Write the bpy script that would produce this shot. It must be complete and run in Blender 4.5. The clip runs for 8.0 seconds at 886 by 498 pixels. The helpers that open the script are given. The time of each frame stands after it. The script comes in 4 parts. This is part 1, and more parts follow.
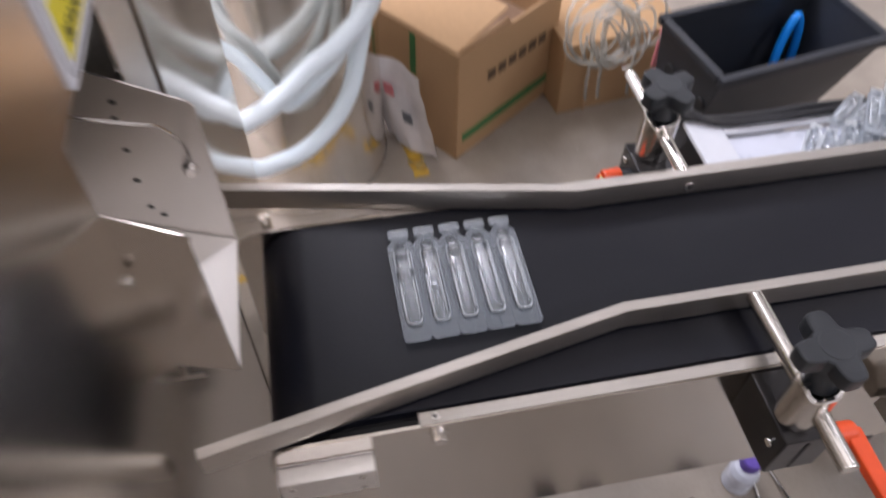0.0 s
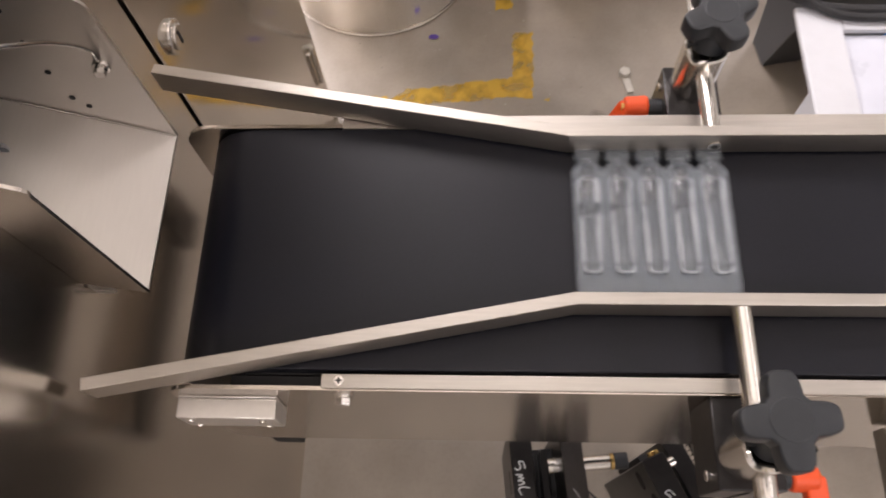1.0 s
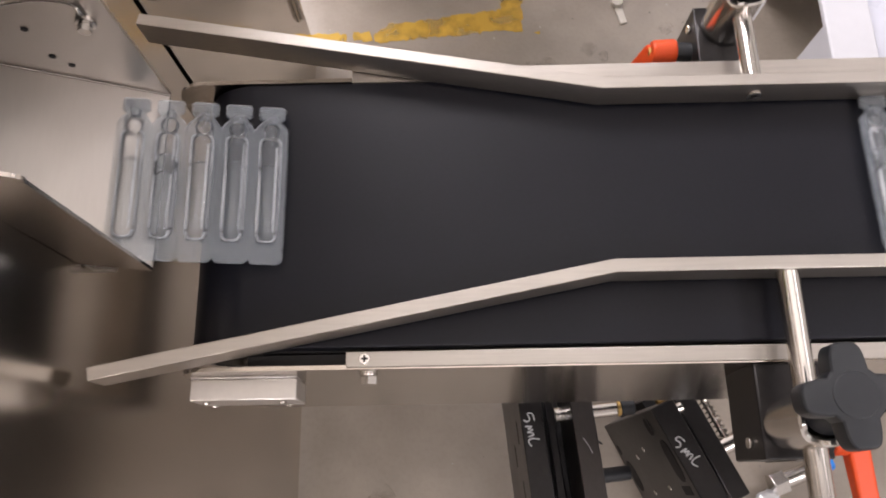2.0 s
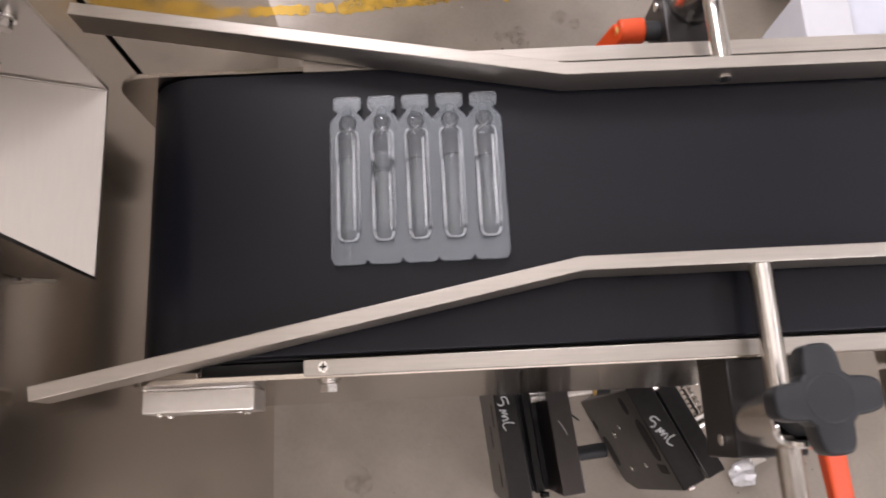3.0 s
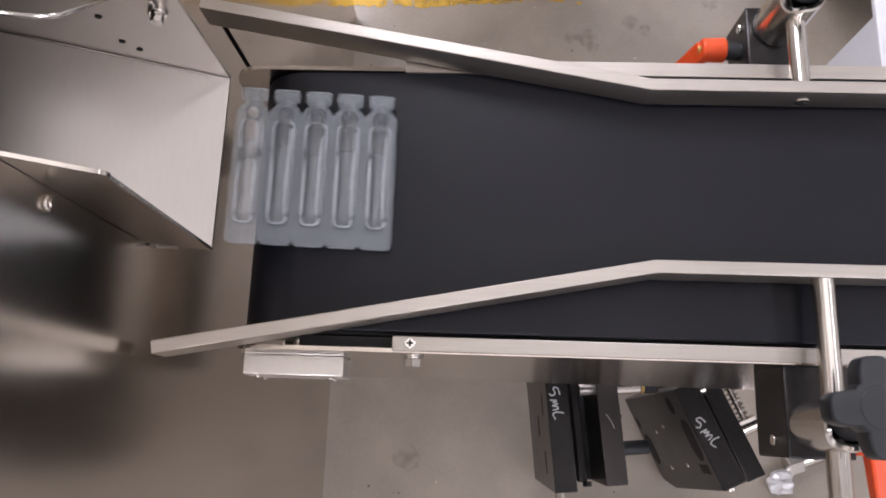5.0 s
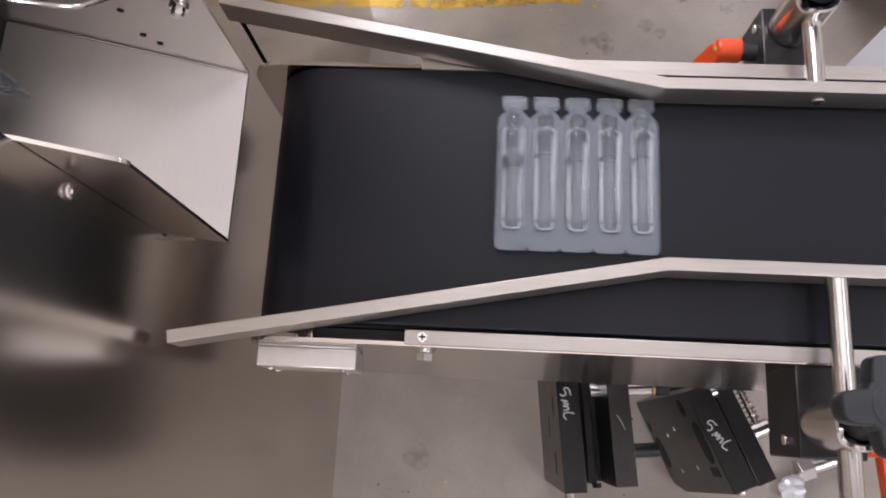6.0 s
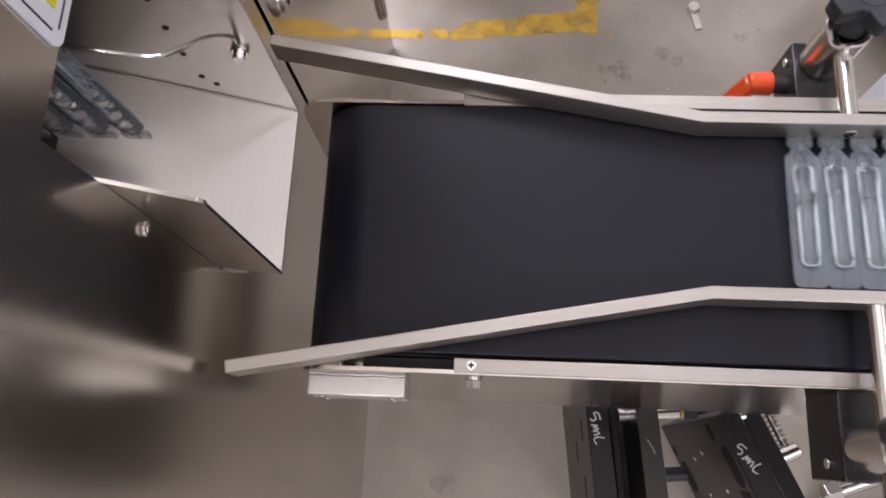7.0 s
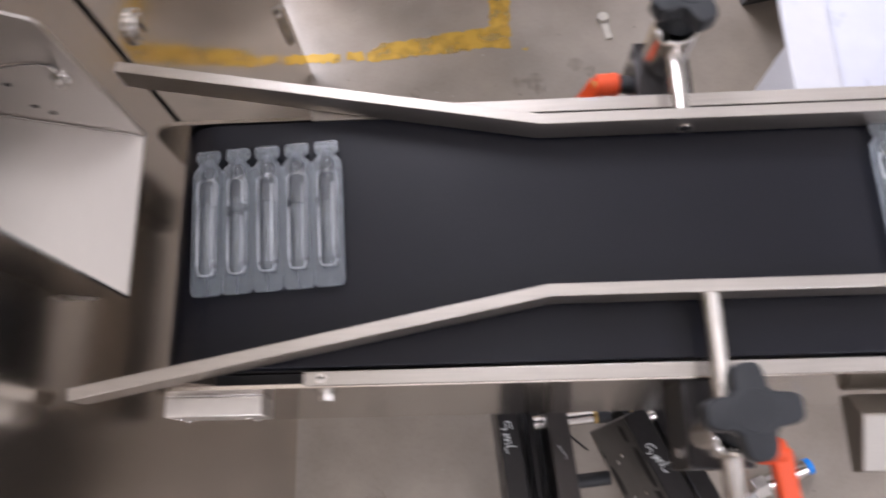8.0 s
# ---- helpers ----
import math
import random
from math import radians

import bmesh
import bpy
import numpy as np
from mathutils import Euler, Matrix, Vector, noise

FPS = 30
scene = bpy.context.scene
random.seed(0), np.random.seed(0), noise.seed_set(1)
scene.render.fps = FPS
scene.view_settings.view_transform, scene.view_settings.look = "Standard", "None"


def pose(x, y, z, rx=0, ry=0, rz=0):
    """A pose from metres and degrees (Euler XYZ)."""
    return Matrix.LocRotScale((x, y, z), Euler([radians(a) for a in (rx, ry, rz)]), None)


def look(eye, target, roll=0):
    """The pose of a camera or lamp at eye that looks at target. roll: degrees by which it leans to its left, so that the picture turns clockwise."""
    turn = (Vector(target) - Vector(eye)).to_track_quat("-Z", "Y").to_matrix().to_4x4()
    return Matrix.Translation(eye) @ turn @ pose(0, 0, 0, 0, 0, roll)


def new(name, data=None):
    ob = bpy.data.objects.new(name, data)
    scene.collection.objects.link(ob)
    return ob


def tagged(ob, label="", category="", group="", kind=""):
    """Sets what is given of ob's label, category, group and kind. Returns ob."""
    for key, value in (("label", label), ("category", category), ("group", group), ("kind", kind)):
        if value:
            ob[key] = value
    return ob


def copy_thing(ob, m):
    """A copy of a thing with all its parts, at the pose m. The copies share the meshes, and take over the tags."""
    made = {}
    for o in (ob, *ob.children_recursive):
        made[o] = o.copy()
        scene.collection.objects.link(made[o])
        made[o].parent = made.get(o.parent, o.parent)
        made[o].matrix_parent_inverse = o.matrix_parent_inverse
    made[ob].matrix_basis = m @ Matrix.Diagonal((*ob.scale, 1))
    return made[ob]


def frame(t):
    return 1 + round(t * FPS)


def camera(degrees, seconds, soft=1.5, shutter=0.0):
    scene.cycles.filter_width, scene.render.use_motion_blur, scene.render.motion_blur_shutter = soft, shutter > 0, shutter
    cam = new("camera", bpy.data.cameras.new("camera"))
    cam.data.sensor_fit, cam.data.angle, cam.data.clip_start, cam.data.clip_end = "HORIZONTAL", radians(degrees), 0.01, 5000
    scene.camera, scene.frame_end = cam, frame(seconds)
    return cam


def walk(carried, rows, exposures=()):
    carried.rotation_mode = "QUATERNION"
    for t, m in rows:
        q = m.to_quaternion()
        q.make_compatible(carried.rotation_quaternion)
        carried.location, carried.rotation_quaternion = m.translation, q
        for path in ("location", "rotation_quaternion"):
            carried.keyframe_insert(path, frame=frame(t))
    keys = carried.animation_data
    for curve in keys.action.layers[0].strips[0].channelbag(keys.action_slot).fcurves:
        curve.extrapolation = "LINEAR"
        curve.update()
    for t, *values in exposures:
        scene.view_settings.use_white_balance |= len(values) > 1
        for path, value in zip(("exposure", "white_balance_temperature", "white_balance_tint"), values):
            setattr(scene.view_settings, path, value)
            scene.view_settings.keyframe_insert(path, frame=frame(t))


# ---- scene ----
cam = camera(61.2, 8.0, soft=1.8, shutter=0.5)
PATH = [
    (0, (0.046, -0.251, 0.836), (0.297, 0.967, -0.73), 1.0),
    (0.2, (0.074, -0.219, 0.826), (0.305, 0.864, -0.84), 1.8),
    (0.4, (0.095, -0.197, 0.823), (0.29, 0.797, -0.902), 3.0),
    (0.5, (0.112, -0.185, 0.826), (0.236, 0.752, -0.936), 1.5),
    (0.7, (0.142, -0.178, 0.835), (0.156, 0.696, -0.964), -1.5),
    (1, (0.147, -0.159, 0.831), (0.042, 0.608, -1.013), -7.0),
    (1.2, (0.138, -0.149, 0.83), (0.008, 0.575, -1.03), -9.3),
    (1.5, (0.129, -0.142, 0.826), (0.004, 0.529, -1.054), -10.4),
    (1.7, (0.119, -0.138, 0.822), (0.04, 0.494, -1.074), -7.5),
    (2.8, (0.122, -0.119, 0.802), (0.138, 0.4, -1.129), -0.7),
    (3, (0.128, -0.114, 0.804), (0.155, 0.381, -1.134), 0.4),
    (3.5, (0.149, -0.116, 0.812), (0.21, 0.365, -1.128), 4.2),
    (4, (0.137, -0.112, 0.823), (0.173, 0.376, -1.116), 2.2),
    (4.5, (0.114, -0.116, 0.83), (0.046, 0.362, -1.11), -6.9),
    (5.8, (0.105, -0.124, 0.835), (0.014, 0.34, -1.108), -8.9),
    (6, (0.107, -0.125, 0.835), (-0.006, 0.353, -1.104), -10.7),
    (6.5, (0.094, -0.127, 0.84), (-0.036, 0.373, -1.092), -11.8),
    (7, (0.087, -0.125, 0.848), (-0.043, 0.411, -1.075), -11.5),
    (7.3, (0.084, -0.124, 0.852), (-0.042, 0.437, -1.063), -10.8),
    (7.5, (0.09, -0.123, 0.85), (-0.042, 0.456, -1.06), -11.7),
    (7.8, (0.118, -0.125, 0.846), (0.014, 0.468, -1.062), -10.4),
    (8, (0.155, -0.131, 0.845), (0.076, 0.465, -1.063), -9.1),
]
walk(cam, [(t, look(eye, target, roll)) for t, eye, target, roll in PATH], [(0.0, -0.02, 6300, 10), (0.6, 0.12, 6950, 10), (1.0, 0.12, 7200, 10), (1.5, 0.13, 7050, 10), (3.0, 0.14, 6850, 10), (4.5, 0.16, 6500, 10), (8.0, 0.17, 6350, 10)])

# ---- light ----
world = bpy.data.worlds.new("room_light")
scene.world = world
world.use_nodes = True
world.node_tree.nodes["Background"].inputs[0].default_value = (0.9, 0.95, 1.0, 1)
world.node_tree.nodes["Background"].inputs[1].default_value = 0.05
scene.view_settings.exposure = 0.0

BELT = 0.478      # height of the belt's upper face
WALL = -0.046     # outer face of the machine's panels


def lamp(x, y, z, sx, sy, watts, colour):
    data = bpy.data.lights.new("ceiling_lamp_light", "AREA")
    data.shape, data.size, data.size_y, data.energy, data.color = "RECTANGLE", sx, sy, watts, colour
    ob = new("ceiling_lamp_light", data)
    ob.matrix_world = look((x, y, z), (x, y, z - 1))
    return ob


# place, size and power of the ceiling lights: strips, and one wide dim panel over the conveyor
# the wide panel is unseen, added so the upward steel faces mirror something brighter
LAMPS = [(-2.1, -1.9, 0.35, 1.2, 10), (0.1, -1.9, 0.35, 1.2, 14), (2.1, -1.7, 0.35, 1.2, 32), (2.2, 0.5, 0.35, 1.2, 9), (-0.05, 0.40, 2.2, 1.0, 4.5),
         (-2.1, 2.1, 0.35, 1.2, 110), (-0.65, 1.85, 0.90, 1.4, 74), (1.6, 2.3, 0.35, 1.2, 10)]
for lx, ly, sx, sy, w in LAMPS:
    lamp(lx, ly, 2.66, sx, sy, w, (0.915, 0.885, 1.0))


# ---- materials ----
def nodes_of(name):
    m = bpy.data.materials.new(name)
    m.use_nodes = True
    return m, m.node_tree.nodes, m.node_tree.links, m.node_tree.nodes["Principled BSDF"]


def surface(name, colour, rough=0.5, metal=0.0, grain=40.0, vary=0.15, bump=0.1, stain=4.0, stretch=(1, 1, 1), rough_vary=0.1,
            depth=0.001, tint=None, spec=0.5):
    """A material with fine grain and wide stains in object space."""
    m, n, l, b = nodes_of(name)
    co = n.new("ShaderNodeTexCoord")
    mp = n.new("ShaderNodeMapping")
    mp.inputs["Scale"].default_value = stretch
    l.new(co.outputs["Object"], mp.inputs[0])
    fine, wide = n.new("ShaderNodeTexNoise"), n.new("ShaderNodeTexNoise")
    fine.inputs["Scale"].default_value, fine.inputs["Detail"].default_value = grain, 5
    wide.inputs["Scale"].default_value, wide.inputs["Detail"].default_value = stain, 3
    l.new(mp.outputs[0], fine.inputs["Vector"])
    l.new(co.outputs["Object"], wide.inputs["Vector"])
    add = n.new("ShaderNodeMath")
    add.operation = "MULTIPLY_ADD"
    l.new(fine.outputs[0], add.inputs[0])
    add.inputs[1].default_value = 0.5
    half = n.new("ShaderNodeMath")
    half.operation = "MULTIPLY"
    half.inputs[1].default_value = 0.5
    l.new(wide.outputs[0], half.inputs[0])
    l.new(half.outputs[0], add.inputs[2])
    ramp = n.new("ShaderNodeValToRGB")
    ramp.color_ramp.elements[0].position, ramp.color_ramp.elements[1].position = 0.3, 0.7
    dark = tint or tuple(c * (1 - vary) for c in colour)
    ramp.color_ramp.elements[0].color = (*dark, 1)
    ramp.color_ramp.elements[1].color = (*[min(1, c * (1 + vary * 0.6)) for c in colour], 1)
    l.new(add.outputs[0], ramp.inputs[0])
    l.new(ramp.outputs[0], b.inputs["Base Color"])
    rr = n.new("ShaderNodeMapRange")
    rr.inputs[3].default_value, rr.inputs[4].default_value = max(0.02, rough - rough_vary), min(1, rough + rough_vary)
    l.new(add.outputs[0], rr.inputs[0])
    l.new(rr.outputs[0], b.inputs["Roughness"])
    b.inputs["Metallic"].default_value, b.inputs["Specular IOR Level"].default_value = metal, spec
    if bump:
        bp = n.new("ShaderNodeBump")
        bp.inputs["Strength"].default_value, bp.inputs["Distance"].default_value = bump, depth
        l.new(fine.outputs[0], bp.inputs["Height"])
        l.new(bp.outputs[0], b.inputs["Normal"])
    return m


STEEL_RGB = (0.66, 0.61, 0.555)
PANEL = surface("brushed_steel_panel", STEEL_RGB, 0.20, 1.0, 160, 0.05, 0.012, 5, (1, 1, 10), 0.05, 0.0002)
DOOR = surface("mirror_steel_panel", (0.66, 0.615, 0.56), 0.10, 1.0, 160, 0.05, 0.010, 5, (1, 1, 10), 0.03, 0.0002)
STEEL = surface("brushed_steel", (0.60, 0.56, 0.51), 0.26, 1.0, 90, 0.1, 0.05, 9, (1, 12, 12), 0.07, 0.0005)
BAR = surface("ground_steel_bar", (0.52, 0.485, 0.44), 0.41, 1.0, 120, 0.12, 0.05, 20, (0.3, 6, 6), 0.08, 0.0004)
PLATE = surface("polished_plate", (0.58, 0.535, 0.48), 0.16, 1.0, 110, 0.06, 0.02, 6, (1, 10, 10), 0.04, 0.0003)
TANK = surface("rolled_steel_sheet", (0.82, 0.785, 0.73), 0.17, 1.0, 60, 0.10, 0.03, 5, (8, 8, 0.4), 0.07, 0.0006)
CHUTE = surface("satin_steel_sheet", (0.60, 0.565, 0.525), 0.36, 1.0, 80, 0.04, 0.014, 14, (10, 1, 10), 0.05, 0.0004)
COVER = surface("dull_cover_sheet", (0.40, 0.375, 0.335), 0.50, 1.0, 90, 0.08, 0.03, 9, (1, 10, 10), 0.06, 0.0004)
CHROME = surface("polished_steel", (0.68, 0.65, 0.61), 0.20, 1.0, 60, 0.06, 0.03, 30, (1, 1, 1), 0.06, 0.0004)
ALU = surface("cast_aluminium", (0.74, 0.71, 0.67), 0.4, 0.85, 260, 0.08, 0.12, 20, (1, 1, 1), 0.08, 0.0004)
RUBBER = surface("belt_rubber", (0.0068, 0.0074, 0.0118), 0.40, 0.0, 500, 0.2, 0.10, 6, (1, 1, 1), 0.06, 0.0004, None, 0.27)
RAW = surface("machined_dark_plate", (0.075, 0.068, 0.064), 0.36, 0.7, 200, 0.2, 0.06, 25, (6, 1, 1), 0.08, 0.0004)
ANOD = surface("black_anodised_metal", (0.030, 0.028, 0.028), 0.33, 0.55, 200, 0.25, 0.06, 25, (1, 1, 1), 0.08, 0.0005)
KNOB = surface("black_plastic", (0.022, 0.025, 0.029), 0.42, 0.0, 300, 0.15, 0.08, 40, (1, 1, 1), 0.06, 0.0004)
# near-black; puts the shade inside holes, slots and gaps into the colour
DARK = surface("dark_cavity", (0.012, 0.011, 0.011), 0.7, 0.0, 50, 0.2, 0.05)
ORANGE = surface("orange_plastic", (0.80, 0.085, 0.016), 0.4, 0.0, 250, 0.08, 0.05, 60, (1, 1, 1), 0.06, 0.0004)
LINER = surface("film_liner", (0.58, 0.60, 0.67), 0.28, 0.0, 40, 0.1, 0.15, 12)
WHITE = surface("white_plastic", (0.60, 0.61, 0.64), 0.45, 0.0, 90, 0.05, 0.05, 9)
CARD = surface("cardboard", (0.42, 0.26, 0.13), 0.8, 0.0, 120, 0.1, 0.1, 6, (1, 1, 6), 0.06)
# cardboard at about half brightness, the shade in the carton put into colour
CARD_SHADE = surface("cardboard_shaded", (0.20, 0.12, 0.07), 0.85, 0.0, 120, 0.12, 0.1, 6)
GREEN = surface("green_print", (0.05, 0.17, 0.05), 0.7, 0.0, 200, 0.2, 0.05, 12)
PRINT = surface("brown_print", (0.10, 0.06, 0.03), 0.75, 0.0, 200, 0.3, 0.0, 30)
BIN = surface("black_crate_plastic", (0.026, 0.029, 0.036), 0.40, 0.0, 160, 0.2, 0.1, 8, (1, 1, 1), 0.08)
GREYBIN = surface("grey_crate_plastic", (0.16, 0.17, 0.19), 0.45, 0.0, 160, 0.12, 0.08, 8)
BLUE = surface("blue_hose", (0.01, 0.26, 0.85), 0.35, 0.0, 80, 0.1, 0.0, 10)
CABLE = surface("black_cable", (0.02, 0.02, 0.022), 0.45, 0.0, 120, 0.2, 0.05, 20)
PAPER = surface("printed_paper", (0.78, 0.75, 0.75), 0.6, 0.0, 60, 0.1, 0.05, 14)
PINK = surface("pink_film", (0.66, 0.22, 0.24), 0.45, 0.0, 60, 0.2, 0.05, 20)
YELLOW = surface("yellow_vinyl", (0.80, 0.70, 0.015), 0.4, 0.0, 120, 0.05, 0.0, 30)
STICKER = surface("white_vinyl", (0.75, 0.76, 0.80), 0.4, 0.0, 120, 0.04, 0.0, 30)
INK = surface("black_ink", (0.03, 0.03, 0.035), 0.5, 0.0, 120, 0.2, 0.0, 40)
CHALK = surface("white_marker", (0.62, 0.64, 0.64), 0.6, 0.0, 400, 0.25, 0.0, 200)
BRASS = surface("brass", (0.62, 0.42, 0.16), 0.28, 1.0, 90, 0.1, 0.05, 40)
PLASTER = surface("painted_wall", (0.80, 0.79, 0.77), 0.8, 0.0, 60, 0.09, 0.05, 1.5)
CEIL = surface("ceiling_panels", (0.75, 0.75, 0.74), 0.85, 0.0, 60, 0.04, 0.05, 1.5)
PALE = surface("dusty_plastic", (0.60, 0.57, 0.51), 0.6, 0.0, 120, 0.15, 0.1, 60)
WASTE = surface("foil_scrap", (0.75, 0.75, 0.76), 0.3, 0.6, 120, 0.1, 0.2, 60)
PURPLE = surface("purple_ink", (0.12, 0.07, 0.36), 0.6, 0.0, 200, 0.2, 0.0, 60)


def clear(name, colour, haze, rough, gloss=1.45, pass_on=0.0):
    """Milky clear plastic: a thin haze over what lies below, with a glossy skin."""
    m, n, l, b = nodes_of(name)
    n.remove(b)
    out = n["Material Output"]
    co, no = n.new("ShaderNodeTexCoord"), n.new("ShaderNodeTexNoise")
    no.inputs["Scale"].default_value, no.inputs["Detail"].default_value = 160, 3
    l.new(co.outputs["Object"], no.inputs["Vector"])
    mr = n.new("ShaderNodeMapRange")
    mr.inputs[3].default_value, mr.inputs[4].default_value = haze * 0.8, haze * 1.2
    l.new(no.outputs[0], mr.inputs[0])
    see, milk, shine, fr = (n.new("ShaderNode" + k) for k in ("BsdfTransparent", "BsdfDiffuse", "BsdfGlossy", "Fresnel"))
    see.inputs[0].default_value = (0.97, 0.98, 0.985, 1)
    milk.inputs[0].default_value = (*colour, 1)
    shine.inputs[0].default_value, shine.inputs[1].default_value = (1, 1, 1, 1), rough
    fr.inputs[0].default_value = gloss
    m1, m2 = n.new("ShaderNodeMixShader"), n.new("ShaderNodeMixShader")
    l.new(mr.outputs[0], m1.inputs[0])
    l.new(see.outputs[0], m1.inputs[1])
    if pass_on:      # part of the milky light goes through to the other side
        glow, m0 = n.new("ShaderNodeBsdfTranslucent"), n.new("ShaderNodeMixShader")
        glow.inputs[0].default_value, m0.inputs[0].default_value = (*colour, 1), pass_on
        l.new(milk.outputs[0], m0.inputs[1])
        l.new(glow.outputs[0], m0.inputs[2])
        l.new(m0.outputs[0], m1.inputs[2])
    else:
        l.new(milk.outputs[0], m1.inputs[2])
    l.new(fr.outputs[0], m2.inputs[0])
    l.new(m1.outputs[0], m2.inputs[1])
    l.new(shine.outputs[0], m2.inputs[2])
    l.new(m2.outputs[0], out.inputs[0])
    return m


WEB = clear("milky_film", (0.76, 0.87, 0.98), 0.168, 0.3, 1.45, 0.35)
# near-opaque white that puts the vials' highlights into colour
GLINT = clear("vial_glints", (0.90, 0.94, 0.98), 0.85, 0.08, 1.4)
TAB = clear("frosted_tab", (0.60, 0.67, 0.76), 0.035, 0.4)
VIAL = clear("vial_plastic", (0.79, 0.88, 0.98), 0.08, 0.05, 1.5)
WATER = clear("clear_filling", (0.84, 0.91, 0.98), 0.07, 0.03, 1.2)
TUBE = clear("clear_tubing", (0.80, 0.76, 0.66), 0.4, 0.15)
HOSE = surface("milky_hose", (0.84, 0.94, 1.0), 0.3, 0.0, 60, 0.04, 0.0, 12)

# worn concrete: fine grit, cloudy wear, a few dark blots
FLOOR, n_, l_, b_ = nodes_of("worn_concrete")
co = n_.new("ShaderNodeTexCoord")
tex = []
for sc, de in ((220, 4), (14, 5), (2.2, 3)):
    q = n_.new("ShaderNodeTexNoise")
    q.inputs["Scale"].default_value, q.inputs["Detail"].default_value = sc, de
    l_.new(co.outputs["Object"], q.inputs["Vector"])
    tex.append(q)
mix1, mix2 = n_.new("ShaderNodeMixRGB"), n_.new("ShaderNodeMixRGB")
r1, r2 = n_.new("ShaderNodeValToRGB"), n_.new("ShaderNodeValToRGB")
r1.color_ramp.elements[0].position, r1.color_ramp.elements[1].position = 0.32, 0.66
r1.color_ramp.elements[0].color, r1.color_ramp.elements[1].color = (0.205, 0.172, 0.136, 1), (0.36, 0.308, 0.25, 1)
l_.new(tex[1].outputs[0], r1.inputs[0])
r2.color_ramp.elements[0].position, r2.color_ramp.elements[1].position = 0.35, 0.7
r2.color_ramp.elements[0].color, r2.color_ramp.elements[1].color = (0.255, 0.218, 0.178, 1), (0.37, 0.32, 0.262, 1)
l_.new(tex[2].outputs[0], r2.inputs[0])
mix1.inputs[0].default_value = 0.5
l_.new(r1.outputs[0], mix1.inputs[1])
l_.new(r2.outputs[0], mix1.inputs[2])
mix2.blend_type = "MULTIPLY"
mix2.inputs[0].default_value = 0.14
r3 = n_.new("ShaderNodeValToRGB")
r3.color_ramp.elements[0].position, r3.color_ramp.elements[1].position = 0.3, 0.55
r3.color_ramp.elements[0].color, r3.color_ramp.elements[1].color = (0.55, 0.52, 0.5, 1), (1, 1, 1, 1)
l_.new(tex[0].outputs[0], r3.inputs[0])
l_.new(mix1.outputs[0], mix2.inputs[1])
l_.new(r3.outputs[0], mix2.inputs[2])
l_.new(mix2.outputs[0], b_.inputs["Base Color"])
b_.inputs["Roughness"].default_value, b_.inputs["Specular IOR Level"].default_value = 0.36, 0.9
bp = n_.new("ShaderNodeBump")
bp.inputs["Strength"].default_value, bp.inputs["Distance"].default_value = 0.15, 0.001
l_.new(tex[0].outputs[0], bp.inputs["Height"])
l_.new(bp.outputs[0], b_.inputs["Normal"])

# worn yellow floor paint: breaks up where it is rubbed away
PAINT, n_, l_, b_ = nodes_of("worn_yellow_paint")
co, q, r = n_.new("ShaderNodeTexCoord"), n_.new("ShaderNodeTexNoise"), n_.new("ShaderNodeValToRGB")
q.inputs["Scale"].default_value, q.inputs["Detail"].default_value = 34, 6
l_.new(co.outputs["Object"], q.inputs["Vector"])
r.color_ramp.elements[0].position, r.color_ramp.elements[1].position = 0.30, 0.58
r.color_ramp.elements[0].color, r.color_ramp.elements[1].color = (0.15, 0.15, 0.15, 1), (0.74, 0.74, 0.74, 1)
l_.new(q.outputs[0], r.inputs[0])
b_.inputs["Base Color"].default_value = (0.72, 0.45, 0.06, 1)
b_.inputs["Roughness"].default_value = 0.5
l_.new(r.outputs[0], b_.inputs["Alpha"])

STAIN, n_, l_, b_ = nodes_of("floor_smudge")
co, q, r = n_.new("ShaderNodeTexCoord"), n_.new("ShaderNodeTexNoise"), n_.new("ShaderNodeMapRange")
q.inputs["Scale"].default_value, q.inputs["Detail"].default_value = 110, 5
l_.new(co.outputs["Object"], q.inputs["Vector"])
r.inputs[1].default_value, r.inputs[2].default_value, r.inputs[3].default_value, r.inputs[4].default_value = 0.38, 0.68, 0.0, 0.13
l_.new(q.outputs[0], r.inputs[0])
l_.new(r.outputs[0], b_.inputs["Alpha"])
b_.inputs["Base Color"].default_value, b_.inputs["Roughness"].default_value = (0.13, 0.115, 0.10, 1), 0.5
GRIT, n_, l_, b_ = nodes_of("grit")
geo, ramp_ = n_.new("ShaderNodeNewGeometry"), n_.new("ShaderNodeValToRGB")
ramp_.color_ramp.elements[0].color, ramp_.color_ramp.elements[1].color = (0.10, 0.09, 0.08, 1), (0.52, 0.48, 0.42, 1)
l_.new(geo.outputs["Random Per Island"], ramp_.inputs[0])
l_.new(ramp_.outputs[0], b_.inputs["Base Color"])
b_.inputs["Roughness"].default_value = 0.7


# ---- mesh helpers ----
def obj(name, bm, mat, parent=None, label="", smooth=True, sharp=21):
    me = bpy.data.meshes.new(name)
    bmesh.ops.recalc_face_normals(bm, faces=bm.faces)
    bm.to_mesh(me)
    bm.free()
    me.materials.append(mat)
    if smooth:
        for p in me.polygons:
            p.use_smooth = True
        me.set_sharp_from_angle(angle=radians(sharp))
    ob = new(name, me)
    if parent:
        ob.parent = parent
    if label:
        ob["label"] = label
    return ob


def part(name, bm, mat, parent, label="", sharp=21):
    return obj(name, bm, mat, parent, label, True, sharp)


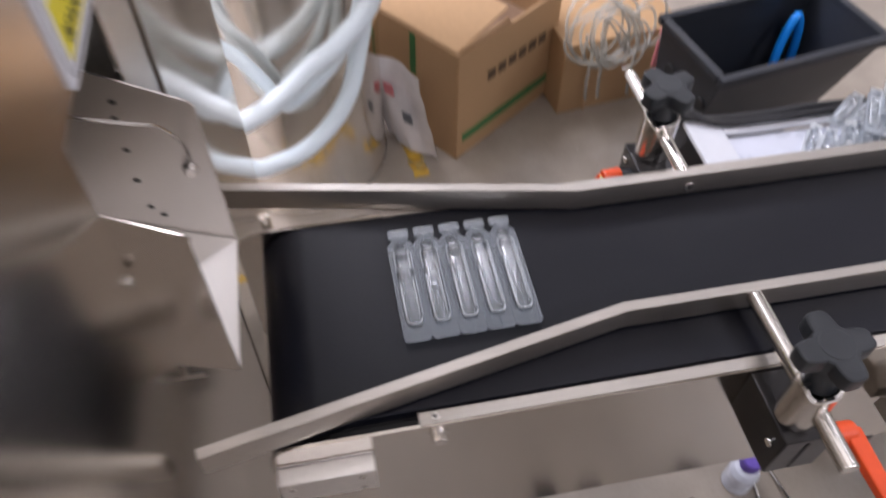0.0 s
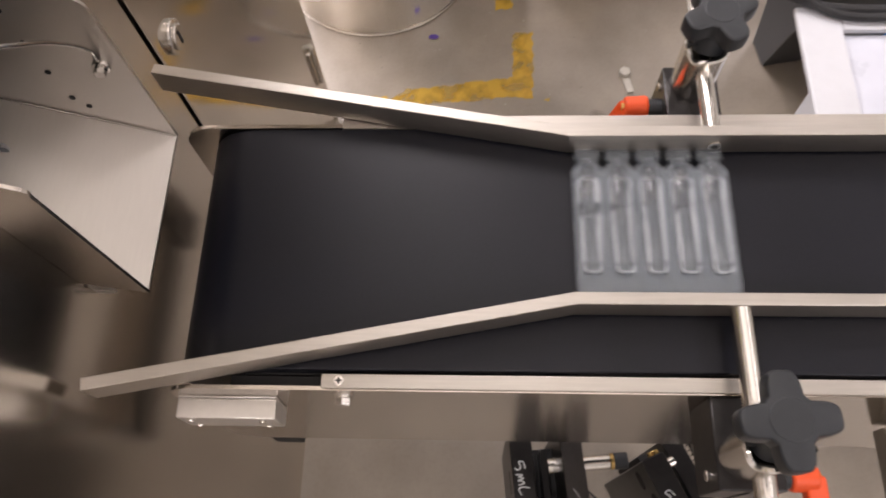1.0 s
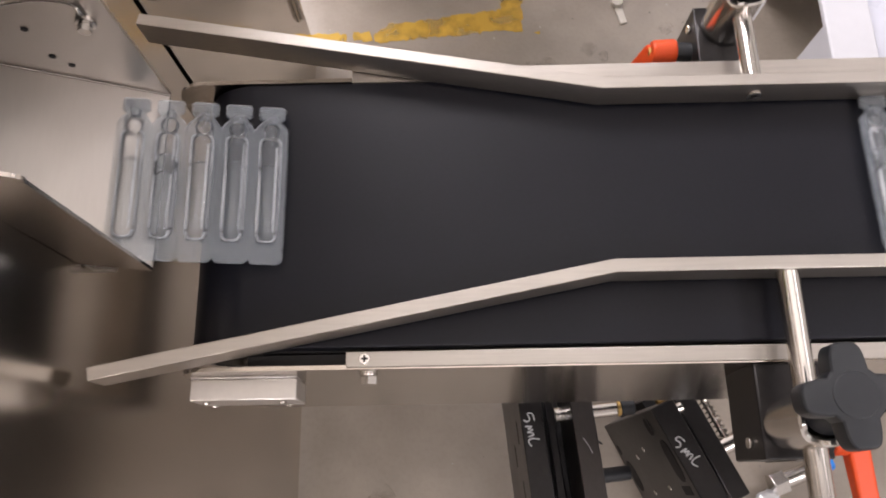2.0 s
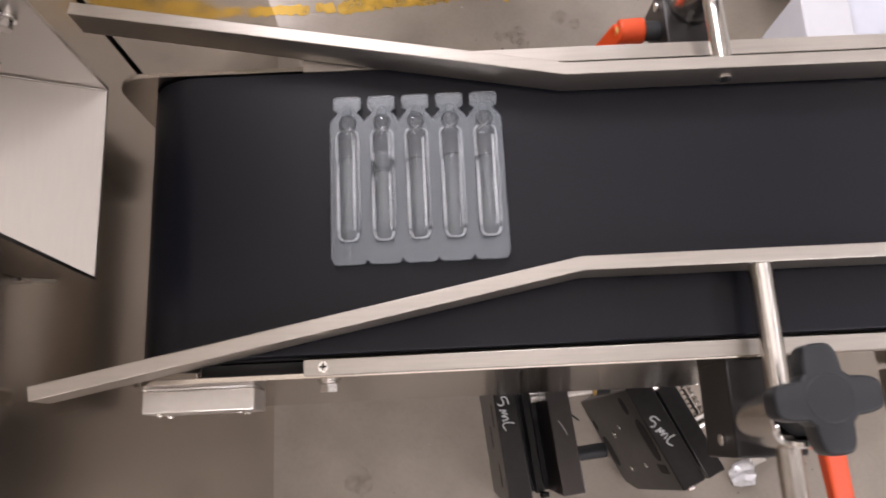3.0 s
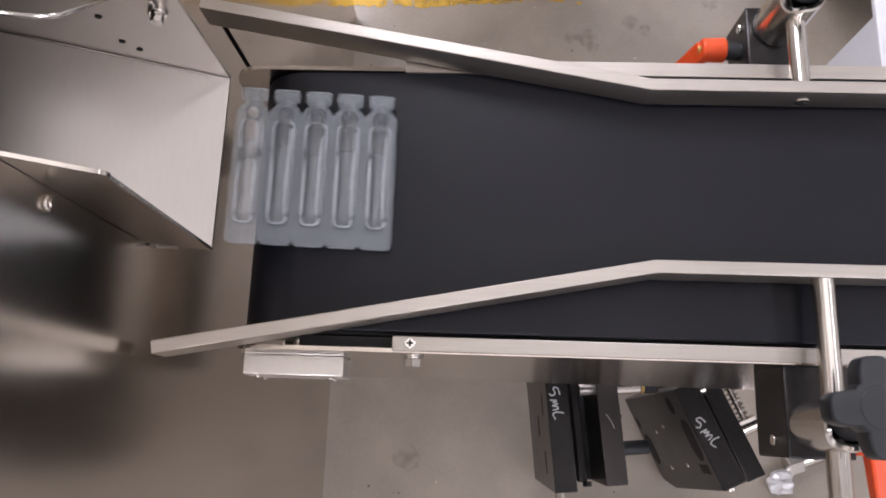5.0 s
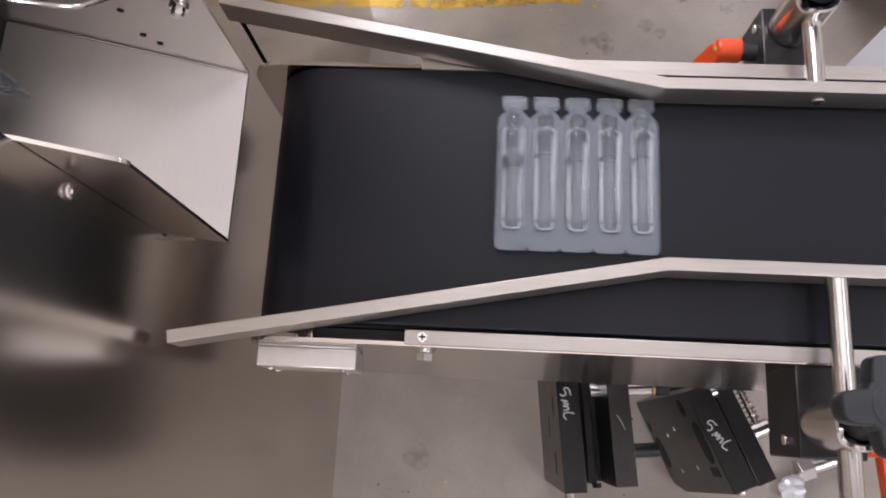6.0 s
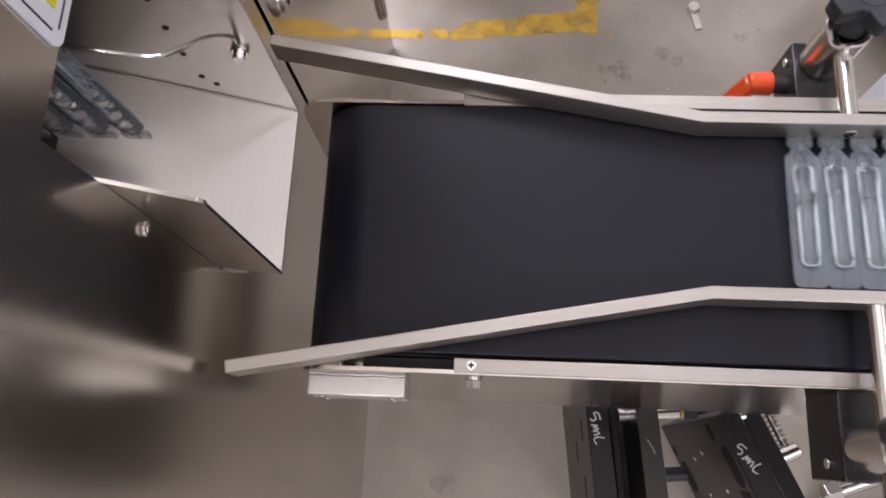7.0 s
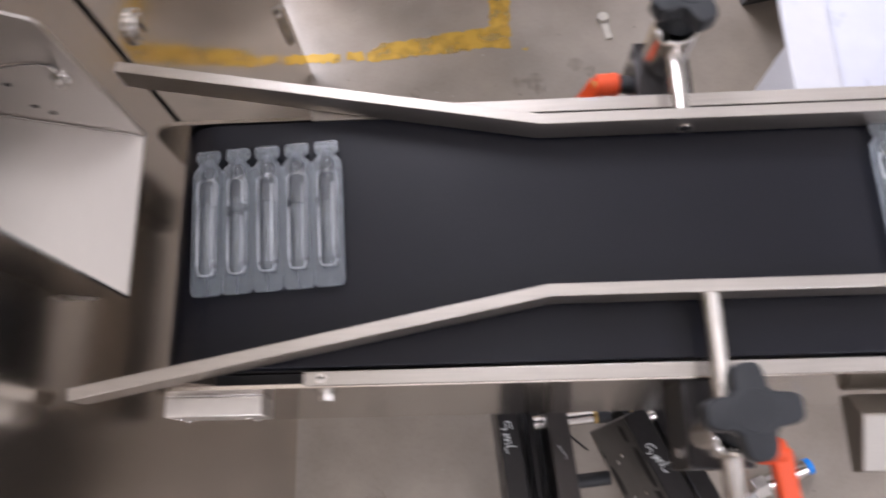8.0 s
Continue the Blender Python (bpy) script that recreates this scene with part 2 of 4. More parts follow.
def thing(name, label, category, at=None, group="", kind=""):
    ob = new(name)
    ob.empty_display_size = 0.02
    if at is not None:
        ob.matrix_basis = at
    return tagged(ob, label, category, group, kind)


def bevelled(bm, width, segments=2):
    if width:
        bmesh.ops.bevel(bm, geom=list(bm.edges), offset=width, segments=segments, profile=0.5, affect="EDGES", clamp_overlap=True)
    return bm


def block(x0, x1, y0, y1, z0, z1, bev=0.0005, m=None):
    bm = bmesh.new()
    bmesh.ops.create_cube(bm, size=1)
    for v in bm.verts:
        v.co = Vector(((x0, x1)[v.co.x > 0], (y0, y1)[v.co.y > 0], (z0, z1)[v.co.z > 0]))
    bevelled(bm, bev)
    if m is not None:
        bm.transform(m)
    return bm


def rod(p, q, r, seg=24, bev=0.0, r2=None):
    """A cylinder or cone from p to q."""
    p, q = Vector(p), Vector(q)
    bm = bmesh.new()
    bmesh.ops.create_cone(bm, cap_ends=True, segments=seg, radius1=r, radius2=r if r2 is None else r2, depth=(q - p).length)
    if bev:
        rim = [e for e in bm.edges if abs(abs(e.verts[0].co.z) - (q - p).length / 2) < 1e-6 and abs(e.verts[0].co.z - e.verts[1].co.z) < 1e-6]
        bmesh.ops.bevel(bm, geom=rim, offset=bev, segments=2, profile=0.5, affect="EDGES")
    turn = (q - p).to_track_quat("Z", "Y").to_matrix().to_4x4()
    bm.transform(Matrix.Translation((p + q) / 2) @ turn)
    return bm


def prism(points, axis, lo, hi, bev=0.0):
    """A flat outline of (u, v) pushed along an axis: x takes (y, z), y takes (x, z), z takes (x, y)."""
    bm = bmesh.new()

    def place(u, v, w):
        return {"x": (w, u, v), "y": (u, w, v), "z": (u, v, w)}[axis]
    a = [bm.verts.new(place(u, v, lo)) for u, v in points]
    b = [bm.verts.new(place(u, v, hi)) for u, v in points]
    n = len(points)
    bm.faces.new(a)
    bm.faces.new(b[::-1])
    for i in range(n):
        bm.faces.new((a[i], b[i], b[(i + 1) % n], a[(i + 1) % n]))
    bmesh.ops.recalc_face_normals(bm, faces=bm.faces)
    if bev:
        bevelled(bm, bev, 1)
    return bm


def arc(cx, cy, r, a0, a1, n=8):
    return [(cx + r * math.cos(radians(a0 + (a1 - a0) * i / n)), cy + r * math.sin(radians(a0 + (a1 - a0) * i / n))) for i in range(n + 1)]


def smooth_path(points, steps=8):
    """Catmull-Rom through the given points."""
    pts = [Vector(p) for p in points]
    pts = [2 * pts[0] - pts[1]] + pts + [2 * pts[-1] - pts[-2]]
    out = []
    for i in range(1, len(pts) - 2):
        p0, p1, p2, p3 = pts[i - 1:i + 3]
        for k in range(steps):
            t = k / steps
            out.append(0.5 * (2 * p1 + (p2 - p0) * t + (2 * p0 - 5 * p1 + 4 * p2 - p3) * t * t + (3 * p1 - p0 - 3 * p2 + p3) * t ** 3))
    out.append(pts[-2])
    return out


def tube(points, r, seg=12, steps=8):
    path = smooth_path(points, steps)
    bm = bmesh.new()
    rings, up = [], Vector((0.13, 0.31, 0.94)).normalized()
    for i, p in enumerate(path):
        d = (path[min(i + 1, len(path) - 1)] - path[max(i - 1, 0)]).normalized()
        side = d.cross(up)
        side = side.normalized() if side.length > 1e-4 else Vector((1, 0, 0))
        up = side.cross(d).normalized()
        rings.append([bm.verts.new(p + r * (math.cos(a) * side + math.sin(a) * up)) for a in (2 * math.pi * k / seg for k in range(seg))])
    for a, b in zip(rings, rings[1:]):
        for k in range(seg):
            bm.faces.new((a[k], a[(k + 1) % seg], b[(k + 1) % seg], b[k]))
    bm.faces.new(rings[0][::-1])
    bm.faces.new(rings[-1])
    return bm


def revolve(profile, seg=20, flat=1.0):
    """Turns (radius, along) round the local y axis."""
    bm = bmesh.new()
    rings = []
    for r, y in profile:
        if r < 1e-6:
            rings.append([bm.verts.new((0, y, 0))])
        else:
            rings.append([bm.verts.new((r * math.cos(2 * math.pi * k / seg), y, flat * r * math.sin(2 * math.pi * k / seg))) for k in range(seg)])
    for a, b in zip(rings, rings[1:]):
        for k in range(seg):
            k2 = (k + 1) % seg
            if len(a) == 1 and len(b) > 1:
                bm.faces.new((a[0], b[k2], b[k]))
            elif len(b) == 1 and len(a) > 1:
                bm.faces.new((a[k], a[k2], b[0]))
            elif len(a) > 1:
                bm.faces.new((a[k], a[k2], b[k2], b[k]))
    bmesh.ops.recalc_face_normals(bm, faces=bm.faces)
    return bm


def joined(*bms):
    """Several pieces of one part in one bmesh."""
    out = bmesh.new()
    for bm in bms:
        me = bpy.data.meshes.new("piece")
        bm.to_mesh(me)
        bm.free()
        out.from_mesh(me)
        bpy.data.meshes.remove(me)
    return out


# ---- the room ----
X0, X1, Y0, Y1, TOP = -3.0, 4.0, -3.2, 3.6, 2.7
tagged(obj("floor", block(X0, X1, Y0, Y1, -0.1, 0, 0), FLOOR), "worn beige concrete workshop floor", "floor", kind="structure")
tagged(obj("ceiling", block(X0, X1, Y0, Y1, TOP, TOP + 0.1, 0), CEIL), "plain white ceiling", "ceiling", kind="structure")
tagged(obj("wall_north", block(X0, X1, Y1, Y1 + 0.1, 0, TOP, 0), PLASTER), "plain painted wall", "wall", kind="structure")
tagged(obj("wall_south", block(X0, X1, Y0 - 0.1, Y0, 0, TOP, 0), PLASTER), "plain painted wall", "wall", kind="structure")
tagged(obj("wall_east", block(X1, X1 + 0.1, Y0, Y1, 0, TOP, 0), PLASTER), "plain painted wall", "wall", kind="structure")
tagged(obj("wall_west", block(X0 - 0.1, X0, Y0, Y1, 0, TOP, 0), PLASTER), "plain painted wall", "wall", kind="structure")
GLOW, n_, l_, b_ = nodes_of("lamp_diffuser")
b_.inputs["Emission Color"].default_value, b_.inputs["Emission Strength"].default_value = (1, 0.95, 0.88, 1), 0.5
for lx, ly, sx, sy, w in LAMPS:
    t_ = thing("ceiling_light", "white ceiling strip light" if sx < 1 else "wide dim ceiling panel added to brighten the steel below", "lamp", pose(lx, ly, 0), "ceiling lights")
    part("housing", block(-sx / 2 - 0.02, sx / 2 + 0.02, -sy / 2 - 0.02, sy / 2 + 0.02, 2.675, TOP, 0.004), WHITE, t_)
    part("diffuser", block(-sx / 2, sx / 2, -sy / 2, sy / 2, 2.67, 2.676, 0), GLOW, t_)

# yellow floor marking, worn, in two strips that meet at a corner
mark_rnd = random.Random(11)


def ragged(pts, step=0.004, rough=0.0022):
    """An outline with worn, uneven edges."""
    out = []
    for (xa, ya), (xb, yb) in zip(pts, pts[1:] + pts[:1]):
        n = max(1, int(math.hypot(xb - xa, yb - ya) / step))
        out += [(xa + (xb - xa) * i / n + mark_rnd.uniform(-rough, rough), ya + (yb - ya) * i / n + mark_rnd.uniform(-rough, rough)) for i in range(n)]
    return out


def floor_mark(pts):
    return tagged(obj("floor_marking", prism(ragged(pts), "z", 0.0004, 0.0006), PAINT, smooth=False), "worn yellow painted line on the concrete", "floor marking", "floor lines")


floor_mark([(-0.060, 0.391), (-0.030, 0.390), (-0.006, 0.391), (-0.008, 0.401), (-0.032, 0.404), (-0.058, 0.402)])
floor_mark([(0.000, 0.394), (0.014, 0.391), (0.024, 0.393), (0.022, 0.404), (0.002, 0.403)])
floor_mark([(0.027, 0.388), (0.10, 0.394), (0.184, 0.401), (0.211, 0.397), (0.214, 0.450), (0.213, 0.505), (0.188, 0.505), (0.186, 0.432), (0.10, 0.421), (0.045, 0.414), (0.026, 0.402)])
floor_mark([(0.163, 0.545), (0.188, 0.545), (0.172, 0.70), (0.148, 0.70)])
floor_mark([(0.228, 0.396), (0.234, 0.395), (0.236, 0.400), (0.230, 0.401)])
for x, y, r in ((0.042, -0.15, 0.014), (0.240, 0.351, 0.012), (0.246, 0.338, 0.008), (0.221, 0.350, 0.009), (0.292, 0.373, 0.010), (0.310, 0.362, 0.007), (0.391, 0.400, 0.009), (0.09, 0.34, 0.007)):
    tagged(obj("floor_stain", prism(ragged([(x + r * mark_rnd.uniform(0.75, 1.2) * math.cos(a), y + r * mark_rnd.uniform(0.75, 1.2) * math.sin(a)) for a in
           (2 * math.pi * i / 18 for i in range(18))], 0.004, 0.0006), "z", 0.0004, 0.0008), STAIN, smooth=False), "faint dark smudge on the concrete", "stain", "floor stains")
pit_rnd = random.Random(5)
pits = bmesh.new()
for i in range(160):
    px, py, pr = pit_rnd.uniform(-0.03, 0.52), pit_rnd.choice((pit_rnd.uniform(-0.24, -0.10), pit_rnd.uniform(0.2, 0.6))), pit_rnd.uniform(0.0005, 0.0016)
    vs = [pits.verts.new((px + pr * pit_rnd.uniform(0.6, 1.3) * math.cos(a), py + pr * pit_rnd.uniform(0.6, 1.3) * math.sin(a), 0.0005)) for a in (i2 * math.pi / 3 for i2 in range(6))]
    pits.faces.new(vs)
tagged(obj("floor_grit", pits, GRIT, smooth=False), "specks of pale and dark grit on the concrete", "grit", kind="stuff")
for x, y in ((0.08, 0.5), (0.05, 0.53)):
    tagged(obj("ink_spot", prism([(x + 0.007 * math.cos(a), y + 0.004 * math.sin(a)) for a in (2 * math.pi * i / 14 for i in range(14))], "z", 0.0004, 0.0009), PURPLE, smooth=False),
           "small purple ink spot on the floor", "stain", "ink spots")
d_ = thing("loose_bolt", "small loose pale bolt lying on the floor", "bolt", pose(0.332, 0.436, 0, 0, 0, -78))
part("head", rod((0, 0, 0.0), (0, 0, 0.008), 0.007, 12, 0.001), PALE, d_)
part("shank", block(0.006, 0.030, -0.0045, 0.0045, 0, 0.003, 0.001), PALE, d_)


# ---- packaging machine with its outlet chute ----
mach = thing("packaging_machine", "brushed stainless steel packaging machine cabinet with outlet opening", "machine", pose(0, 0, 0))
OY0, OY1, OZ0, OZ1, SEAM = -0.0405, 0.054, 0.494, 0.652, 0.1095


def panel_with_hole(ys, zs, hole, x0, x1):
    """A sheet with a rectangular hole: hole names the cell of the grid that stays open."""
    bm = bmesh.new()
    for i in range(len(ys) - 1):
        for j in range(len(zs) - 1):
            if (i, j) != hole:
                vs = [bm.verts.new((x1, y, z)) for y, z in ((ys[i], zs[j]), (ys[i + 1], zs[j]), (ys[i + 1], zs[j + 1]), (ys[i], zs[j + 1]))]
                bm.faces.new(vs)
    bmesh.ops.remove_doubles(bm, verts=bm.verts, dist=1e-6)
    ret = bmesh.ops.extrude_face_region(bm, geom=list(bm.faces))
    for v in (g for g in ret["geom"] if isinstance(g, bmesh.types.BMVert)):
        v.co.x = x0
    return bm


part("front_panel", panel_with_hole((-0.75, OY0, OY1, SEAM), (0.0, OZ0, OZ1, 1.25), (1, 1), WALL - 0.002, WALL), PANEL, mach, "brushed steel panel with an outlet opening")
part("door", block(WALL - 0.02, WALL + 0.0015, SEAM + 0.004, 0.378, 0.0, 1.25, 0.0012), DOOR, mach, "mirror-bright steel side door")
part("seam_backing", block(WALL - 0.012, WALL - 0.006, SEAM - 0.01, SEAM + 0.014, 0.0, 1.24, 0), DARK, mach)
part("side_panel", block(-0.75, WALL - 0.022, 0.368, 0.378, 0, 1.25, 0.001), PANEL, mach)
part("side_panel", block(-0.75, WALL - 0.004, -0.752, -0.742, 0, 1.25, 0.001), PANEL, mach)
part("rear_panel", block(-0.76, -0.75, -0.752, 0.378, 0, 1.25, 0.001), PANEL, mach)
part("top_panel", block(-0.76, WALL - 0.002, -0.752, 0.378, 1.251, 1.26, 0.001), PANEL, mach)
# pale walls added to throw light on the strip waiting in the outlet
part("inner_wall", joined(block(-0.30, -0.29, -0.2, 0.3, 0.3, 0.9, 0), block(-0.29, -0.05, 0.075, 0.08, 0.3, 0.9, 0), block(-0.29, -0.05, -0.09, -0.085, 0.3, 0.9, 0),
                          block(-0.29, -0.05, -0.085, 0.075, 0.86, 0.87, 0)), PALE, mach, "pale walls added inside to brighten the outlet")
part("screw", joined(rod((WALL, -0.046, 0.581), (WALL + 0.002, -0.046, 0.581), 0.0032, 20, 0.0008), rod((WALL + 0.0015, -0.046, 0.581), (WALL + 0.0025, -0.046, 0.581), 0.0016, 6)), CHROME, mach)
lock = part("lock", joined(rod((WALL, 0.1345, 0.464), (WALL + 0.005, 0.1345, 0.464), 0.0112, 28, 0.0015), rod((WALL + 0.004, 0.1345, 0.464), (WALL + 0.0070, 0.1345, 0.464), 0.008, 24, 0.001)), CHROME, mach, "round chrome cabinet lock")
part("keyhole", block(WALL + 0.0066, WALL + 0.0075, 0.1333, 0.1357, 0.459, 0.469, 0.0003), DARK, lock)
part("latch", joined(block(WALL + 0.001, WALL + 0.004, 0.347, 0.364, 0.108, 0.164, 0.001), rod((WALL + 0.005, 0.3555, 0.105), (WALL + 0.005, 0.3555, 0.167), 0.0032, 14)), CHROME, mach, "small steel hinge on the door")
# warning sign above the opening
sign = part("warning_sign", prism(arc(0.108, 0.6565, 0.004, -90, 0, 5) + arc(0.108, 0.768, 0.004, 0, 90, 5) + arc(-0.008, 0.768, 0.004, 90, 180, 5) + arc(-0.008, 0.6565, 0.004, 180, 270, 5), "x", WALL + 0.0002, WALL + 0.0014), STICKER, mach,
            "white and yellow warning sign with rounded corners")
part("yellow_field", block(WALL + 0.0012, WALL + 0.0018, -0.002, 0.098, 0.6600, 0.684, 0), YELLOW, sign)
part("triangle", prism([(0.020, 0.690), (0.084, 0.690), (0.052, 0.752)], "x", WALL + 0.0012, WALL + 0.0018), INK, sign)
part("triangle_field", prism([(0.0265, 0.694), (0.0775, 0.694), (0.052, 0.743)], "x", WALL + 0.0017, WALL + 0.0022), YELLOW, sign)
part("triangle_mark", joined(block(WALL + 0.002, WALL + 0.0026, 0.050, 0.054, 0.706, 0.729, 0), block(WALL + 0.002, WALL + 0.0026, 0.050, 0.054, 0.698, 0.702, 0)), INK, sign)
part("border", joined(block(WALL + 0.0012, WALL + 0.0017, -0.0088, -0.0082, 0.659, 0.766, 0), block(WALL + 0.0012, WALL + 0.0017, -0.0065, 0.106, 0.6558, 0.6564, 0)), INK, sign)
for i in range(4):
    y = 0.012 + 0.021 * i
    part("writing_bar", block(WALL + 0.0016, WALL + 0.0022, y, y + 0.006, 0.6765, 0.682, 0), INK, sign)


def lettering(words, size, m, mat, parent, extrude=0.0003):
    cu = bpy.data.curves.new("lettering", "FONT")
    cu.body, cu.size, cu.extrude = words, size, extrude
    tmp = bpy.data.objects.new("lettering", cu)
    me = bpy.data.meshes.new_from_object(tmp)
    bpy.data.objects.remove(tmp)
    me.transform(m)
    me.materials.append(mat)
    ob = new("lettering", me)
    ob.parent = parent
    return ob


lettering("BEWARE", 0.0095, pose(WALL + 0.0018, 0.003, 0.6635, 90, 0, 90), INK, sign)

# chute: sloping floor between a low front cheek and a tall back cheek
TIPX, TIPZ, SLOPE = -0.0180, 0.4885, 0.487


def chute_z(x):
    return TIPZ + SLOPE * (TIPX - x)


chute = thing("outlet_chute", "bent stainless steel outlet chute with tall side plate", "chute", pose(0, 0, 0))
part("slide_plate", prism([(TIPX, TIPZ), (-0.116, chute_z(-0.116)), (-0.22, chute_z(-0.116)), (-0.22, chute_z(-0.116) - 0.0015), (-0.116, chute_z(-0.116) - 0.0015), (TIPX, TIPZ - 0.0015)], "y", -0.0385, 0.0492), CHUTE, chute, "bright satin steel sliding plate")
part("front_cheek", prism([(TIPX, TIPZ - 0.0015), (-0.0182, 0.594)] + arc(-0.0225, 0.594, 0.005, 0, 75, 5) + [(WALL, 0.6155), (-0.2, 0.66), (-0.2, chute_z(-0.2) - 0.0015)], "y", -0.0402, -0.0386), PANEL, chute)
part("back_cheek", prism([(TIPX, TIPZ - 0.0015), (-0.018, 0.586)] + arc(-0.026, 0.588, 0.008, 0, 70, 5) + [(-0.066, 0.6205), (-0.2, 0.66), (-0.2, chute_z(-0.2) - 0.0015)], "y", 0.0493, 0.0509), CHUTE, chute, "tall steel side plate with drilled holes")
for x, z in ((-0.054, 0.599), (-0.056, 0.589), (-0.057, 0.568), (-0.058, 0.546), (-0.057, 0.525), (-0.052, 0.5175)):
    part("hole", rod((x, 0.0489, z), (x, 0.0494, z), 0.0015, 14), DARK, chute)
part("bracket", joined(block(WALL, WALL + 0.0015, -0.0392, -0.030, 0.488, 0.5, 0.0002), block(WALL, -0.036, -0.0392, -0.0377, 0.484, 0.488, 0.0002)), CHUTE, chute)
part("fold_edge", rod((-0.116, 0.0487, chute_z(-0.116) + 0.0003), (TIPX - 0.0005, 0.0487, TIPZ + 0.0004), 0.0006, 8), CHROME, chute, "bright folded inner edge")
bolt = part("bolt", joined(rod((-0.0295, 0.0437, 0.551), (-0.0295, 0.0494, 0.551), 0.0028, 6), rod((-0.0295, 0.0472, 0.551), (-0.0295, 0.0495, 0.551), 0.0042, 20, 0.0006)), CHROME, chute, "steel hexagon bolt")
part("wire_guide", tube([(-0.0285, 0.048, 0.556), (-0.028, 0.046, 0.567), (-0.028, 0.030, 0.592), (-0.0285, 0.012, 0.613), (-0.034, 0.005, 0.621), (-0.0566, 0.003, 0.630), (-0.10, 0.003, 0.645), (-0.16, 0.003, 0.66)], 0.0009, 10), CHROME, chute, "thin bent steel wire guide")


# ---- belt conveyor ----
conv = thing("belt_conveyor", "narrow belt conveyor with black rubber belt and steel frame", "conveyor", pose(0, 0, 0))
YF, YB, XR, RR, BX = -0.0765, 0.0603, 1.30, 0.030, -0.0085


def belt_loop(r, y0, y1):
    pts = arc(RR + BX, BELT - RR, r, 90, 270, 24) + arc(XR, BELT - RR, r, -90, 90, 24)
    return prism(pts, "y", y0, y1)


bm = belt_loop(RR, YF + 0.001, YB - 0.001)
rim = [e for e in bm.edges if abs(e.verts[0].co.y - e.verts[1].co.y) < 1e-6]
bmesh.ops.bevel(bm, geom=rim, offset=0.0009, segments=2, profile=0.5, affect="EDGES")
part("belt", bm, RUBBER, conv, "matt black rubber belt")
PB = 0.350   # lower edge of the side plates


def side_plate(y0, y1, x_end, r=0.014):
    return prism(arc(x_end + r, BELT - 0.001 - r, r, 180, 90, 10) + [(XR + 0.03, BELT - 0.001), (XR + 0.03, PB)] + arc(x_end + 0.02, PB + 0.02, 0.02, 270, 180, 6), "y", y0, y1)


bm = side_plate(-0.0852, -0.0832, -0.008)
for v in bm.verts:
    v.co.y -= 0.004 * max(0.0, (0.470 - v.co.z) / 0.12)     # the plate flares a little towards its lower edge
part("side_plate", bm, PLATE, conv)
part("side_plate", side_plate(0.0606, 0.0628, -0.0225, 0.017), PLATE, conv)
part("flange", block(0.070, XR, -0.0845, -0.0775, BELT - 0.001, BELT + 0.0006, 0.0003), BAR, conv, "bright folded steel edge strip")
part("flange", block(0.070, XR, 0.0592, 0.0668, BELT - 0.001, BELT + 0.0006, 0.0003), BAR, conv, "bright folded steel edge strip")
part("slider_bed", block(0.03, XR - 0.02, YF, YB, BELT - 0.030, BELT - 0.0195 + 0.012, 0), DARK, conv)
part("roller_shaft", rod((RR + BX, -0.0832, BELT - RR), (RR + BX, 0.0606, BELT - RR), 0.006, 20), CHROME, conv)
# unseen plate and bar, added for the bands they mirror in the machine panel
part("nose_plate", block(-0.0040, -0.0025, -0.0830, 0.0604, 0.338, 0.392, 0.0004), STEEL, conv, "unseen steel cross plate added under the belt's nose")
part("nose_bar", block(0.000, 0.020, -0.0830, 0.0604, 0.284, 0.334, 0.001), DARK, conv, "unseen dark cross bar added under the belt's nose")
# unseen black block, added for the dark blot it mirrors in the panel
part("hidden_block", joined(block(-0.010, 0.022, 0.0630, 0.092, 0.290, 0.352, 0.002), rod((0.006, 0.0925, 0.32), (0.006, 0.100, 0.32), 0.008, 20, 0.001)), ANOD, conv, "unseen black block added on the far side")
# dark block standing in for the shade in the gap at the frame's end
part("gap_shade", block(0.024, 0.07, -0.0830, -0.0776, BELT - 0.03, BELT - 0.006, 0), DARK, conv)
for x in (0.0785, 0.37, 0.66, 0.95):
    s_ = part("countersunk_screw", rod((x, -0.0808, BELT + 0.0004), (x, -0.0808, BELT + 0.0013), 0.0026, 20, 0.0003), CHROME, conv)
    part("cross_slot", joined(block(x - 0.0016, x + 0.0016, -0.0812, -0.0804, BELT + 0.0011, BELT + 0.0015, 0), block(x - 0.0004, x + 0.0004, -0.0824, -0.0792, BELT + 0.0011, BELT + 0.0015, 0)), DARK, s_)
for x, z in ((0.0795, 0.468), (0.70, 0.468)):
    b2 = part("hex_bolt", joined(rod((x, -0.0852, z), (x, -0.0862, z), 0.0052, 24, 0.0002), rod((x, -0.0862, z), (x, -0.0872, z), 0.0044, 24, 0.0002), rod((x, -0.0872, z), (x, -0.0912, z), 0.0042, 6, 0.0004)), CHROME, conv)
bb = part("bearing_block", joined(block(-0.006, 0.0445, -0.0862, -0.0853, 0.4375, 0.4605, 0.0004), block(-0.006, 0.0445, -0.0965, -0.0864, 0.4375, 0.4602, 0.0009)), ALU, conv, "pale cast aluminium bearing block")
for x in (0.001, 0.0375):
    for z in (0.4420, 0.4560):
        part("block_screw", rod((x, -0.0965, z), (x, -0.0978, z), 0.0018, 14, 0.0004), CHROME, bb)
part("rivet", block(0.0865, 0.091, -0.0858, -0.0852, 0.4488, 0.4496, 0.0002), DARK, conv)
